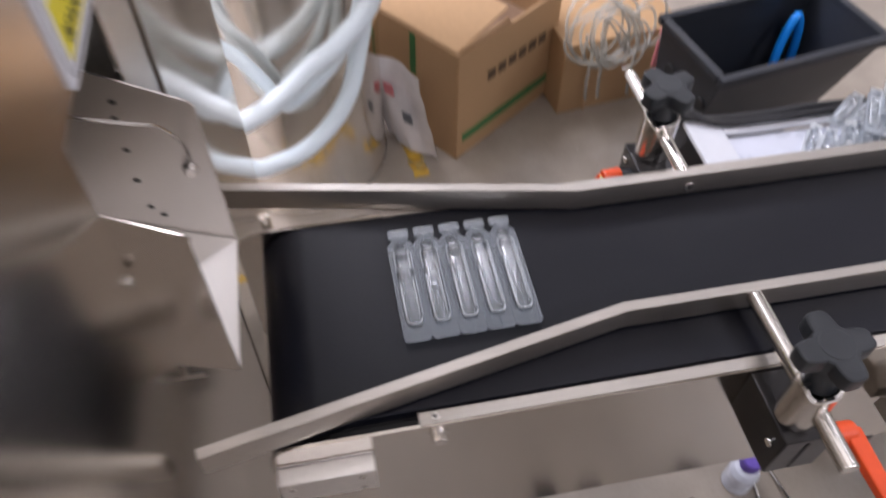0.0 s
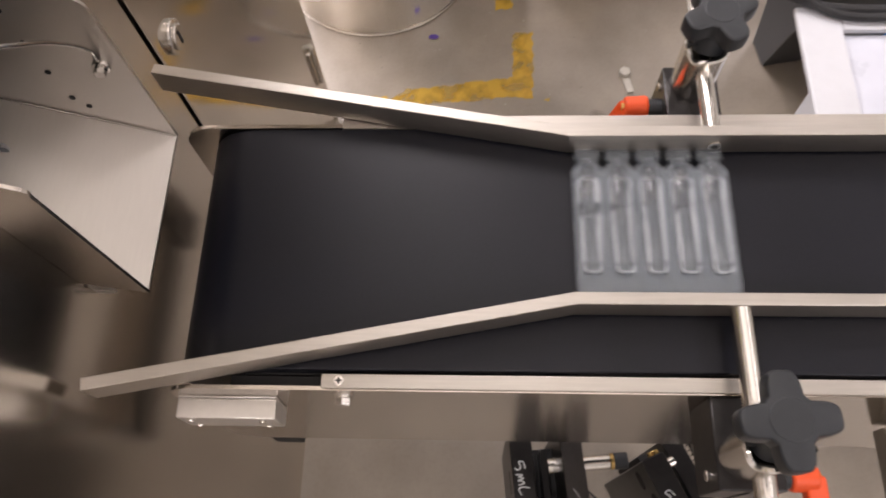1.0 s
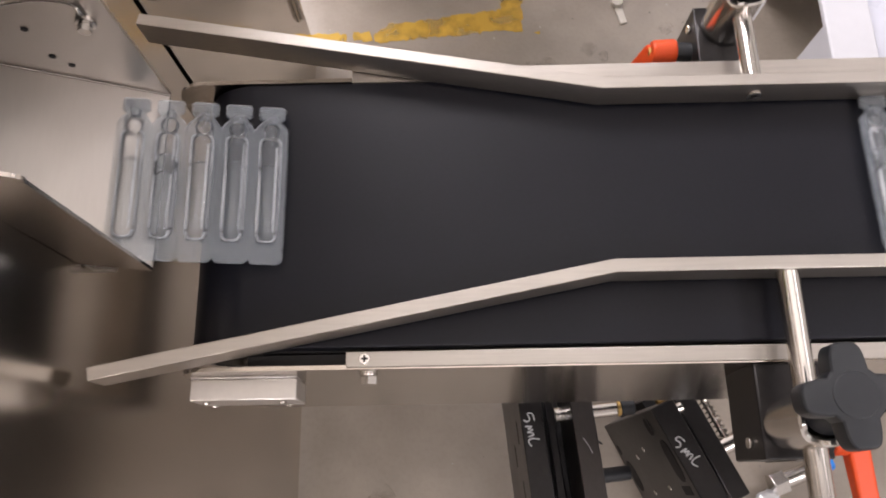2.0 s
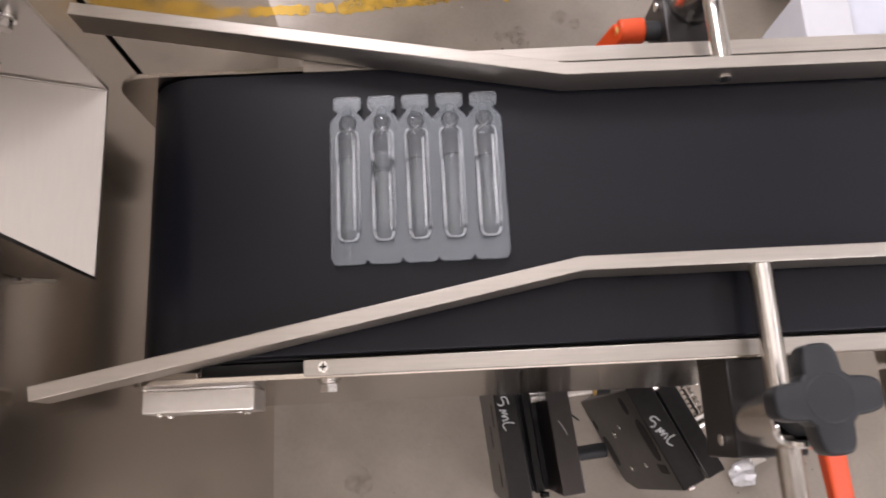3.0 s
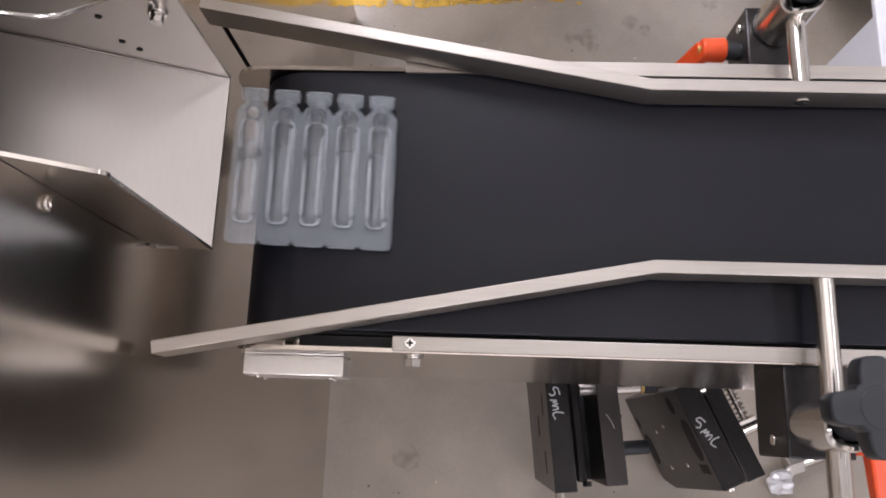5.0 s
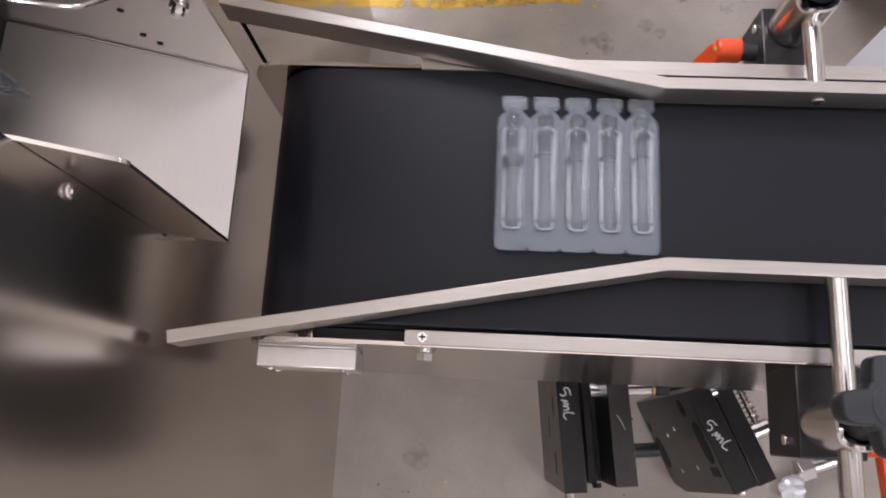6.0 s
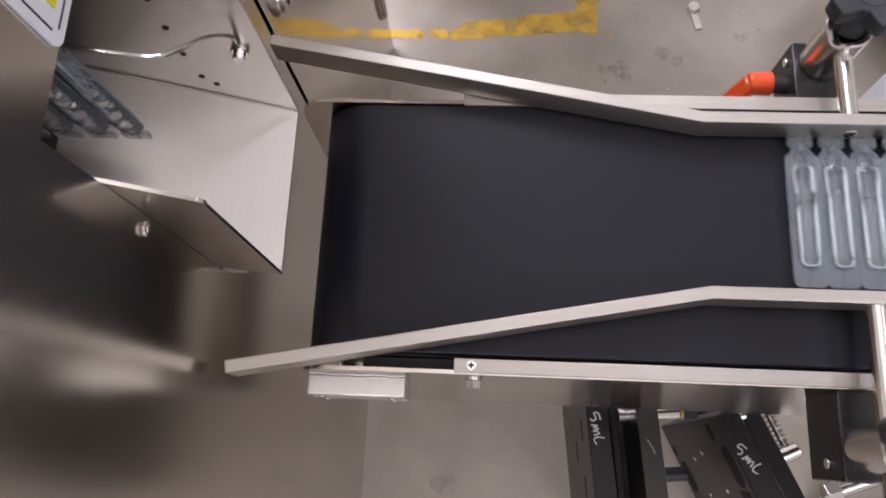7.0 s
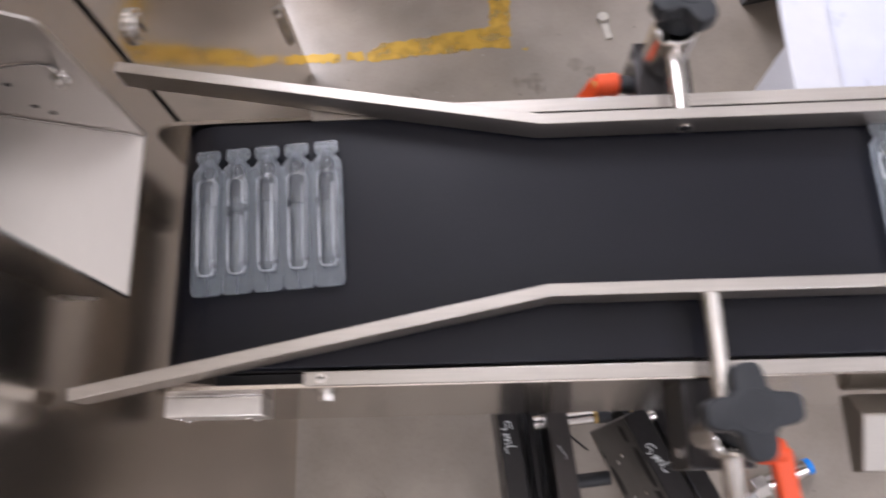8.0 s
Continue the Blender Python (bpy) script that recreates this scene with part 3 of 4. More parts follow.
# motor cover box under the frame, and legs
cov = part("motor_cover", prism([(-0.0890, 0.418), (-0.101, 0.431), (-0.130, 0.420), (-0.130, 0.408), (-0.0890, 0.408)], "x", 0.358, 0.56, 0.0008), COVER, conv, "bent steel cover under the frame")
part("cover_stud", joined(rod((0.386, -0.097, 0.4300), (0.386, -0.098, 0.4365), 0.003, 6), rod((0.386, -0.097, 0.4235), (0.386, -0.0975, 0.4325), 0.0045, 20)), CHROME, conv)
for x in (0.62, 1.16):
    for y in (-0.06, 0.042):
        part("leg", block(x - 0.015, x + 0.015, y - 0.015, y + 0.015, 0.012, PB + 0.03, 0.002), STEEL, conv)
        part("foot", rod((x, y, 0), (x, y, 0.013), 0.02, 20, 0.002), KNOB, conv)
    part("cross_bar", block(x - 0.012, x + 0.012, -0.083, 0.0605, PB + 0.031, PB + 0.05, 0.001), STEEL, conv)


# ---- guide rails with their clamps ----
def offset_line(pts, d):
    """The outline of a bent flat bar: the inner line and the same line pushed sideways by d."""
    out = []
    for i, p in enumerate(pts):
        a, b = pts[max(i - 1, 0)], pts[min(i + 1, len(pts) - 1)]
        n1 = Vector((p[0] - a[0], p[1] - a[1])) if i else Vector((b[0] - p[0], b[1] - p[1]))
        n2 = Vector((b[0] - p[0], b[1] - p[1])) if i < len(pts) - 1 else n1
        n1, n2 = n1.normalized(), n2.normalized()
        nn = Vector((-(n1 + n2).y, (n1 + n2).x)).normalized()
        k = d / max(0.5, nn.dot(Vector((-n1.y, n1.x))))
        out.append((p[0] + nn.x * k, p[1] + nn.y * k))
    return pts + out[::-1]


RAIL0, RAIL1 = BELT + 0.0015, 0.4965


def star_knob(parent, x, y, z, turn):
    outline = []
    for k in range(96):
        a = 2 * math.pi * k / 96
        f = (a - radians(turn) + math.pi / 4) % (math.pi / 2) - math.pi / 4
        r = max(0.0116, ((math.cos(f) / 0.0198) ** 4 + abs(math.sin(f) / 0.0072) ** 4) ** -0.25)
        outline.append((x + r * math.cos(a), y + r * math.sin(a)))
    bm = prism(outline, "z", z, z + 0.011)
    top = [e for e in bm.edges if abs(e.verts[0].co.z - e.verts[1].co.z) < 1e-7]
    bmesh.ops.bevel(bm, geom=top, offset=0.0018, segments=3, profile=0.5, affect="EDGES")
    bm2 = rod((x, y, z - 0.004), (x, y, z + 0.001), 0.0092, 28, 0.0005)
    bm3 = rod((x, y, z + 0.0104), (x, y, z + 0.0114), 0.0088, 36, 0.0006)
    return part("star_knob", joined(bm, bm2, bm3), KNOB, parent, "black plastic star knob")


def clamp_body(x, y, z0, z1, r):
    """A thick-walled steel sleeve whose rim dips on two sides."""
    bm = bmesh.new()
    n, wall = 48, 0.0032
    rings = [[bm.verts.new((x + q * math.cos(a), y + q * math.sin(a), z if k < 1 else z - dip * max(0.0, math.cos(2 * (a - 0.9))) ** 2)) for a in (2 * math.pi * i / n for i in range(n))]
             for k, q, z, dip in ((0, r - 0.001, z0, 0), (0, r, z0 + 0.001, 0), (1, r, z1 - 0.001, 0.004), (1, r - 0.0008, z1, 0.004), (1, r - wall + 0.0008, z1, 0.004), (1, r - wall, z1 - 0.001, 0.004), (1, r - wall, z1 - 0.012, 0.0))]
    for p, q in zip(rings, rings[1:]):
        for i in range(n):
            bm.faces.new((p[i], p[(i + 1) % n], q[(i + 1) % n], q[i]))
    bm.faces.new(rings[0][::-1])
    bm.faces.new(rings[-1])
    return bm


def rail_assembly(sign_y, label):
    """sign_y: -1 for the rail on the operator's side, 1 for the far one."""
    s = sign_y
    rail = thing("guide_rail", label, "guide rail", pose(0, 0, 0), "guide rails")
    kink = [(-0.0388, -0.0850), (0.1908, -0.0412), (0.90, -0.0412)] if s < 0 else [(-0.0355, 0.0845), (0.1915, 0.0430), (0.90, 0.0430)]
    bm = prism(offset_line(kink, s * 0.0062), "z", RAIL0, RAIL1)
    bevelled(bm, 0.0005, 2)
    bar = part("rail_bar", bm, BAR, rail, "bent flat steel bar with a flared end")
    rx, y_in, y_out = 0.2675 if s < 0 else 0.2650, s * (0.0476 if s < 0 else 0.0494), s * 0.151
    zr = 0.4912
    part("rail_screw", joined(rod((rx + 0.002, s * 0.0432, 0.4865), (rx + 0.002, s * 0.0420, 0.4865), 0.0036, 20, 0.0004)), CHROME, bar)
    part("socket", rod((rx + 0.002, s * 0.0422, 0.4865), (rx + 0.002, s * 0.0418, 0.4865), 0.0018, 6), DARK, bar)
    part("cross_rod", rod((rx, y_in - s * 0.0005, zr), (rx, y_out, zr), 0.0050 if s < 0 else 0.0045, 28, 0.0006), CHROME, rail, "polished steel rod")
    # clamp with a saddle top: the rod lies beside the knob's stem
    cx, cy, low, high, cr = (0.2655, -0.1125, 0.4745, 0.5105, 0.0112) if s < 0 else (0.2650, 0.0945, 0.4680, 0.5030, 0.0120)
    cl = part("cross_clamp", clamp_body(cx, cy, low, high, cr), CHROME, rail, "polished steel cross clamp")
    part("clamp_slot", block(cx - 0.0098, cx - 0.0045, cy - 0.0006, cy + 0.0006, high - 0.0004, high + 0.0002, 0), DARK, cl)
    kx, ky, kz = (0.2660, -0.1060, 0.5235) if s < 0 else (0.2680, 0.1020, 0.5105)
    part("knob_collar", rod((cx + 0.0015, cy + 0.001, high - 0.006), (kx, ky, kz + 0.001), 0.0080, 32, 0.0006), KNOB, rail)
    star_knob(rail, kx, ky, kz, 4 if s < 0 else 24)
    # black mounting block on the conveyor's side plate
    x0, x1 = (0.2535, 0.2840) if s < 0 else (0.2500, 0.2800)
    ya, yb = (s * 0.0853, s * 0.1275) if s < 0 else (s * 0.0629, s * 0.106)
    y0, y1 = min(ya, yb), max(ya, yb)
    zt = 0.4742 if s < 0 else 0.4678
    mb = part("mount_block", block(x0, x1, y0, y1, 0.437, zt, 0.001), ANOD, rail, "black anodised mounting block")
    part("block_slot", block(rx - 0.001, rx + 0.001, (y0 if s < 0 else y1) - 0.0004, (y0 if s < 0 else y1) + 0.0004, 0.440, 0.470, 0), DARK, mb)
    part("block_screw", rod((x0 - (-0.0002), s * 0.1195 if s < 0 else 0.0975, 0.460), (x0 - 0.0018, s * 0.1195 if s < 0 else 0.0975, 0.460), 0.0026, 16, 0.0005), CHROME, mb)
    # orange clamping lever on its threaded stem
    if s < 0:
        a, hub, tip = (x1, -0.119, 0.452), (x1 + 0.010, -0.119, 0.452), (x1 + 0.032, -0.200, 0.436)
    else:
        a, hub, tip = (x0 + 0.001, 0.0865, 0.455), (x0 - 0.0085, 0.0872, 0.455), (x0 - 0.0325, 0.082, 0.426)
    d = 1 if s < 0 else -1
    lv = part("clamp_lever", joined(rod((hub[0] - d * 0.001, hub[1], hub[2]), (hub[0] + d * 0.0125, hub[1], hub[2]), 0.0068, 26, 0.0016, 0.0062),
                                    lever_arm((hub[0] + d * 0.010, hub[1], hub[2]), tip)), ORANGE, rail, "orange plastic clamping lever")
    part("lever_stem", rod(a, (hub[0], hub[1], hub[2]), 0.0052, 22, 0.0005), KNOB, lv)
    part("lever_screw", rod((hub[0] + d * 0.0122, hub[1], hub[2]), (hub[0] + d * 0.0142, hub[1], hub[2]), 0.0028, 14, 0.0004), BRASS, lv)
    return rail


def lever_arm(p, q):
    """A tapering flat arm with rounded edges."""
    p, q = Vector(p), Vector(q)
    d = q - p
    bm = bmesh.new()
    bmesh.ops.create_cube(bm, size=1)
    for v in bm.verts:
        end = v.co.z > 0
        v.co = Vector((v.co.x * (0.0085 if end else 0.0105), v.co.y * (0.0045 if end else 0.009), d.length if end else -0.001))
    bevelled(bm, 0.0016, 2)
    bm.transform(Matrix.Translation(p) @ d.to_track_quat("Z", "Y").to_matrix().to_4x4())
    return bm


rail_assembly(-1, "bent steel guide rail on the operator's side with black star knob")
rail_assembly(1, "bent steel guide rail on the far side with orange lever")


# ---- five-vial ampoule strips ----
PITCH, VR = 0.0158, 0.0042
HALF = 0.0402


def web_half(cx, q):
    """One half of a unit's flat web, cut out round the vial; q is the side, -1 or 1."""
    w = PITCH / 2
    pts = [(0, -HALF), (w - 0.0024, -HALF), (w - 0.0011, -HALF + 0.0007), (w, -HALF + 0.0026), (w, 0.0268), (w - 0.0007, 0.0286), (w - 0.0020, 0.0302), (0.0046, 0.0315),
           (0.0040, 0.0326), (0.0058, 0.0336), (0.0062, 0.0345), (0.0062, 0.0390), (0.0050, HALF), (0, HALF),
           (0, 0.0310), (0.0022, 0.0304), (0.0036, 0.0284), (0.0038, 0.0264), (0.0030, 0.0240), (0.0032, 0.0224), (0.0046, 0.0208), (0.0050, 0.0190), (0.0052, -0.0250), (0.0040, -0.0286), (0, -0.0294)]
    pts = [(cx + q * x, y) for x, y in pts]
    return prism(pts if q > 0 else pts[::-1], "z", -0.0005, 0.0005)


def ampoule_strip(seed):
    rnd = random.Random(seed)
    strip = thing("ampoule_strip", "clear milky plastic strip of five filled ampoules on the black belt", "ampoule strip", None, "ampoule strips")
    prof = [(0, -0.0302), (0.0040, -0.0302), (0.0042, -0.0292), (0.0042, -0.0288), (0.0053, -0.0268), (0.0055, -0.0258), (0.0055, -0.0250), (0.0055, -0.0240),
            (0.0053, 0.0180), (0.0053, 0.0190), (0.0052, 0.0200), (0.0047, 0.0216), (0.0032, 0.0226), (0.0029, 0.0234),
            (0.0037, 0.0246), (0.0042, 0.0264), (0.0041, 0.0282), (0.0030, 0.0302), (0.0018, 0.0312), (0.0022, 0.0322), (0.0025, 0.0334), (0.0018, 0.0348), (0, 0.0354)]
    for i in range(5):
        cx = (i - 2) * PITCH
        amp = part("ampoule", joined(web_half(cx, -1), web_half(cx, 1)), WEB, strip)
        bm = revolve(prof, 28, 0.77)
        bm.transform(Matrix.Translation((cx, 0, 0)))
        part("vial", bm, VIAL, amp, "clear rounded vial", 50)
        # the filling, broken by an air bubble in some vials
        top = 0.0098 + rnd.choice((0, 0.0004, 0.0008, -0.0006, -0.0030))
        spans = [(-0.0284, top)]
        if i == seed % 2:
            spans = [(-0.0284, 0.0035), (0.0050, 0.0125)]
        bms = []
        for lo, hi in spans:
            r = 0.0046
            lq = [(0, lo), (0.0030, lo), (r - 0.0004, lo + 0.0012), (r, lo + 0.0024), (r, lo + 0.0030), (r, hi - 0.0048), (r, hi - 0.0042),
                  (r - 0.0001, hi - 0.0034), (r - 0.0005, hi - 0.0020), (r - 0.0013, hi - 0.0009), (r - 0.0026, hi - 0.0002), (0, hi)]
            bm = revolve(lq, 26, 0.78)
            bm.transform(Matrix.Translation((cx, 0, 0)))
            bms.append(bm)
        part("liquid", joined(*bms), WATER, amp, "", 60)
        # raised white strips painting the highlights beside the vial, round its foot and shoulders
        glints = []
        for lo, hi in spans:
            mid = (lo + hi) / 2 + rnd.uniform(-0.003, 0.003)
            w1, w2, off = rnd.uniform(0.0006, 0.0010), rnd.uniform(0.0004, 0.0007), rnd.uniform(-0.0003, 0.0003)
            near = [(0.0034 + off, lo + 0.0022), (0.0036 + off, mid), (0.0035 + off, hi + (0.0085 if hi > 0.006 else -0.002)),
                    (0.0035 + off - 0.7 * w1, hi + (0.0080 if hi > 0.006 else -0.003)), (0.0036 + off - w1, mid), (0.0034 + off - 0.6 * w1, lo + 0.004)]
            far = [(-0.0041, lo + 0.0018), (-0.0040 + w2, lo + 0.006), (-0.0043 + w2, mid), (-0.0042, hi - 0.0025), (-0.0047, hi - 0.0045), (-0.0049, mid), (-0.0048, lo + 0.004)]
            glints.append(prism([(cx + x, y) for x, y in near], "z", 0.0030, 0.0037, 0.00012))
            glints.append(prism([(cx + x, y) for x, y in far], "z", 0.0022, 0.0028, 0.00012))
            glints.append(tube([(cx + 0.0047, lo + 0.004, 0.0020), (cx + 0.0049, mid, 0.0020), (cx + 0.0048, hi, 0.0020)], 0.00022, 6, 3))
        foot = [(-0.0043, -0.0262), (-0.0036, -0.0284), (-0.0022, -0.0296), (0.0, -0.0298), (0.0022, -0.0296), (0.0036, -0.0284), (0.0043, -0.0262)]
        glints.append(tube([(cx + x, y, 0.0020) for x, y in foot], 0.00052, 6, 3))
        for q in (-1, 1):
            glints.append(tube([(cx + q * x, y, 0.0020) for x, y in ((0.0048, 0.008), (0.0049, 0.0188), (0.0044, 0.0212), (0.0032, 0.0224))], 0.00032, 6, 3))
        part("glint_strip", joined(*glints), GLINT, amp, "", 60)
        part("tab", prism([(cx + a * 0.0060, b) for a, b in ((-1, 0.0346), (1, 0.0346), (1, 0.0388), (0.8, 0.0399), (-0.8, 0.0399), (-1, 0.0388))], "z", 0.0006, 0.0010), TAB, amp)
    return strip


strips = [ampoule_strip(k) for k in range(4)]


# ---- things on the floor beside and below the conveyor ----
def hand_written(parent, at, spot):
    """The marking 5ml in marker strokes."""
    strokes = [[(0.44, 1.0), (0.10, 0.92), (0.06, 0.52), (0.33, 0.60), (0.42, 0.30), (0.30, 0.05)],
               [(0.62, 0.05), (0.70, 0.62), (0.76, 0.25), (0.86, 0.66), (0.92, 0.15), (0.98, 0.50), (1.10, 0.62), (1.14, 0.12)],
               [(1.36, 1.05), (1.26, 0.45), (1.34, 0.06), (1.62, 0.22)]]
    bms = []
    for st in strokes:
        bm = tube([(x * 0.0165, y * 0.0092, 0) for x, y in st], 0.00058, 6, 5)
        for v in bm.verts:
            v.co.z *= 0.3
        bms.append(bm)
    bm = joined(*bms)
    bm.transform(at.inverted() @ spot)
    return part("marking", bm, CHALK, parent, "handwritten white marking 5ml")


def oval(y, z, half, rz, x0, x1):
    """A long slot with round ends, lying along y."""
    q = max(0.0, half - rz)
    return prism(arc(y + q, z, rz, -90, 90, 8) + arc(y - q, z, rz, 90, 270, 8), "x", x0, x1)


at1 = pose(0.205, -0.1225, 0, 0, 0, 5.5)
fp1 = thing("format_part", "pair of black machined plates marked 5ml standing on the floor", "machine part", at1, "format parts")
part("base", block(-0.0114, 0.0119, -0.038, 0.060, 0, 0.120, 0.001), DARK, fp1)
part("rib", block(-0.0020, 0.0050, -0.039, 0.058, 0.1201, 0.138, 0.001), ANOD, fp1)
part("side_plate", block(-0.0300, -0.0115, -0.0425, 0.070, 0, 0.192, 0.0010), ANOD, fp1, "black anodised plate")
part("side_plate", block(0.0120, 0.0300, -0.0395, 0.070, 0, 0.192, 0.0010), RAW, fp1, "dark bare-metal plate with a scratch")
for y, z in ((0.03, 0.15), (0.012, 0.10), (-0.02, 0.14)):
    part("edge_slot", oval(y, z, 0.010, 0.0035, -0.0303, -0.0299), DARK, fp1)
part("pin", rod((0.0031, 0.041, 0.150), (0.058, 0.041, 0.150), 0.0066, 24, 0.0008), CHROME, fp1, "bright steel pin")
part("ring", rod((0.0581, 0.041, 0.150), (0.0610, 0.041, 0.150), 0.0070, 24, 0.0005), BRASS, fp1)
part("cap", rod((0.0611, 0.041, 0.150), (0.0730, 0.041, 0.150), 0.0072, 24, 0.0010), KNOB, fp1)
part("ring", rod((0.0301, -0.014, 0.085), (0.0350, -0.014, 0.085), 0.0064, 24, 0.0005), BRASS, fp1)
part("knob", rod((0.0351, -0.014, 0.085), (0.0740, -0.014, 0.085), 0.0068, 24, 0.0012), KNOB, fp1, "black plastic knob")
part("screw", rod((-0.024, -0.0424, 0.17), (-0.024, -0.0490, 0.17), 0.0045, 16, 0.0008), CHROME, fp1)
part("rod_end", rod((0.004, -0.0385, 0.140), (0.004, -0.0425, 0.140), 0.0040, 16, 0.0006), ANOD, fp1)
part("scratch", tube([(0.0180, 0.018, 0.1921), (0.0215, 0.012, 0.1921), (0.0235, 0.006, 0.1921)], 0.0003, 6), CHALK, fp1)
hand_written(fp1, at1, pose(0.1725, -0.0830, 0.1922, 0, 0, -79))

at2 = pose(0.2938, -0.1205, 0, 0, 0, 25)
fp2 = thing("format_part", "black machined block marked 5ml with slots and a spring", "machine part", at2, "format parts")
part("side_plate", prism([(0.043, 0), (0.043, 0.2), (-0.0445, 0.2), (-0.0540, 0.040), (-0.0480, 0.006), (-0.0400, 0)], "x", 0, 0.0200, 0.0010), ANOD, fp2, "black anodised plate with long slots")
for y, z, half, rz in ((-0.001, 0.181, 0.0185, 0.0105), (-0.013, 0.020, 0.0165, 0.0120), (0.0155, 0.012, 0.0055, 0.0045), (0.030, 0.165, 0.008, 0.0070)):
    part("slot", oval(y, z, half, rz, -0.0004, 0.0006), DARK, fp2)
for y, z in ((-0.030, 0.069), (-0.0245, 0.130), (0.006, 0.075), (0.012, 0.110)):
    part("pin", rod((-0.0012, y, z), (0.001, y, z), 0.0024, 14, 0.0005), CHROME, fp2)
part("square_hole", block(-0.0004, 0.0006, -0.0305, -0.0225, 0.166, 0.188, 0.0), DARK, fp2)
part("base", block(0.0201, 0.0305, -0.040, 0.050, 0, 0.110, 0.001), DARK, fp2)
part("side_plate", block(0.0306, 0.0470, -0.0520, 0.052, 0, 0.168, 0.0010), ANOD, fp2, "black anodised plate")
part("spacer", joined(rod((0.0201, 0.033, 0.176), (0.0250, 0.033, 0.176), 0.0062, 24, 0.0006), rod((0.0251, 0.033, 0.176), (0.0305, 0.033, 0.176), 0.0045, 24, 0.0006)), CHROME, fp2, "bright steel spacer")
part("ring", rod((0.0160, 0.0432, 0.182), (0.0160, 0.0470, 0.182), 0.0050, 20, 0.0006), BRASS, fp2)
part("spring", tube([(0.0555 + 0.0046 * math.cos(a), 0.046 - 0.00068 * a, 0.158 + 0.0046 * math.sin(a)) for a in (i * 0.6 for i in range(126))], 0.0007, 6, 2), CHROME, fp2, "coiled steel spring")
part("spring_pin", joined(rod((0.0555, 0.050, 0.158), (0.0555, -0.006, 0.158), 0.0028, 14), rod((0.0471, -0.012, 0.158), (0.0640, -0.012, 0.158), 0.0075, 24, 0.0010)), CHROME, fp2)
part("screw", rod((0.010, -0.0446, 0.185), (0.010, -0.0490, 0.185), 0.0035, 16, 0.0006), CHROME, fp2)
hand_written(fp2, at2, pose(0.2885, -0.1080, 0.2003, 0, 0, -48))
wr = thing("wire", "thin dark wire lying between the machined parts", "wire", pose(0, 0, 0))
part("strand", tube([(0.244, -0.070, 0.0012), (0.256, -0.086, 0.0012), (0.272, -0.100, 0.0012)], 0.0010, 8), CABLE, wr)

jt = thing("hose_fitting", "steel hose fitting with blue push ring lying on the floor", "fitting", pose(0.452, -0.139, 0, 0, 0, 20))
part("body", joined(rod((0, 0, 0.012), (0.045, 0, 0.012), 0.009, 20, 0.001), rod((-0.015, 0, 0.012), (0, 0, 0.012), 0.012, 6, 0.001)), CHROME, jt)
part("ring", rod((0.045, 0, 0.012), (0.052, 0, 0.012), 0.0085, 20, 0.001), BLUE, jt)
fo = thing("foil_scrap", "crumpled bit of clear plastic film on the floor", "scrap", pose(0.435, -0.162, 0))
bm = bmesh.new()
bmesh.ops.create_icosphere(bm, subdivisions=3, radius=0.011)
for v in bm.verts:
    k = 1 + 0.6 * noise.noise(v.co * 130)
    v.co = Vector((v.co.x * k * 1.3, v.co.y * k, max(0.0005, v.co.z * k * 0.7 + 0.008)))
part("film", bm, WASTE, fo)


bo = thing("plastic_bottle", "small bluish plastic bottle with purple cap standing on the floor", "bottle", pose(0.446, 0.004, 0))
bm = revolve([(0, 0), (0.015, 0), (0.0165, 0.002), (0.0165, 0.034), (0.013, 0.041), (0.008, 0.044), (0.008, 0.048), (0, 0.048)], 28)
bm.transform(Matrix.Rotation(radians(90), 4, "X"))
part("body", bm, LINER, bo)
bm = revolve([(0, 0.0482), (0.0105, 0.0482), (0.0110, 0.050), (0.0105, 0.060), (0.009, 0.062), (0, 0.062)], 24)
bm.transform(Matrix.Rotation(radians(90), 4, "X"))
part("cap", bm, PURPLE, bo, "purple screw cap")
for xa, ya, xb, yb in ((0.470, 0.030, 0.463, -0.020), (0.487, 0.020, 0.500, -0.045)):
    lr = thing("steel_rod", "thin pale steel rod lying on the floor", "rod", pose(0, 0, 0), "loose rods")
    part("shaft", rod((xa, ya, 0.0026), (xb, yb, 0.0026), 0.0024, 12, 0.0003), CHROME, lr)


# ---- tank and hoses behind ----
tk = thing("steel_tank", "round stainless steel tank standing on the floor", "tank", pose(-0.005, 0.638, 0))
part("shell", rod((0, 0, 0.003), (0, 0, 0.62), 0.136, 72, 0.004), TANK, tk)
part("rim", rod((0, 0, 0), (0, 0, 0.004), 0.138, 72, 0.001), STEEL, tk)
part("lid", rod((0, 0, 0.6201), (0, 0, 0.635), 0.142, 72, 0.004), STEEL, tk)
hs = thing("hose", "milky white hose looping down beside the tank", "hose", pose(0, 0, 0), "hoses")
part("hose_tube", tube([(0.125, 0.51, 0.60), (0.122, 0.505, 0.42), (0.111, 0.50, 0.345), (0.070, 0.48, 0.306), (0.034, 0.468, 0.286), (-0.003, 0.452, 0.262), (-0.038, 0.443, 0.244), (-0.068, 0.441, 0.238),
                        (-0.105, 0.455, 0.262), (-0.13, 0.49, 0.42), (-0.10, 0.55, 0.645)], 0.0125, 18), HOSE, hs)
hs = thing("hose", "milky white hose hanging low beside the tank", "hose", pose(0, 0, 0), "hoses")
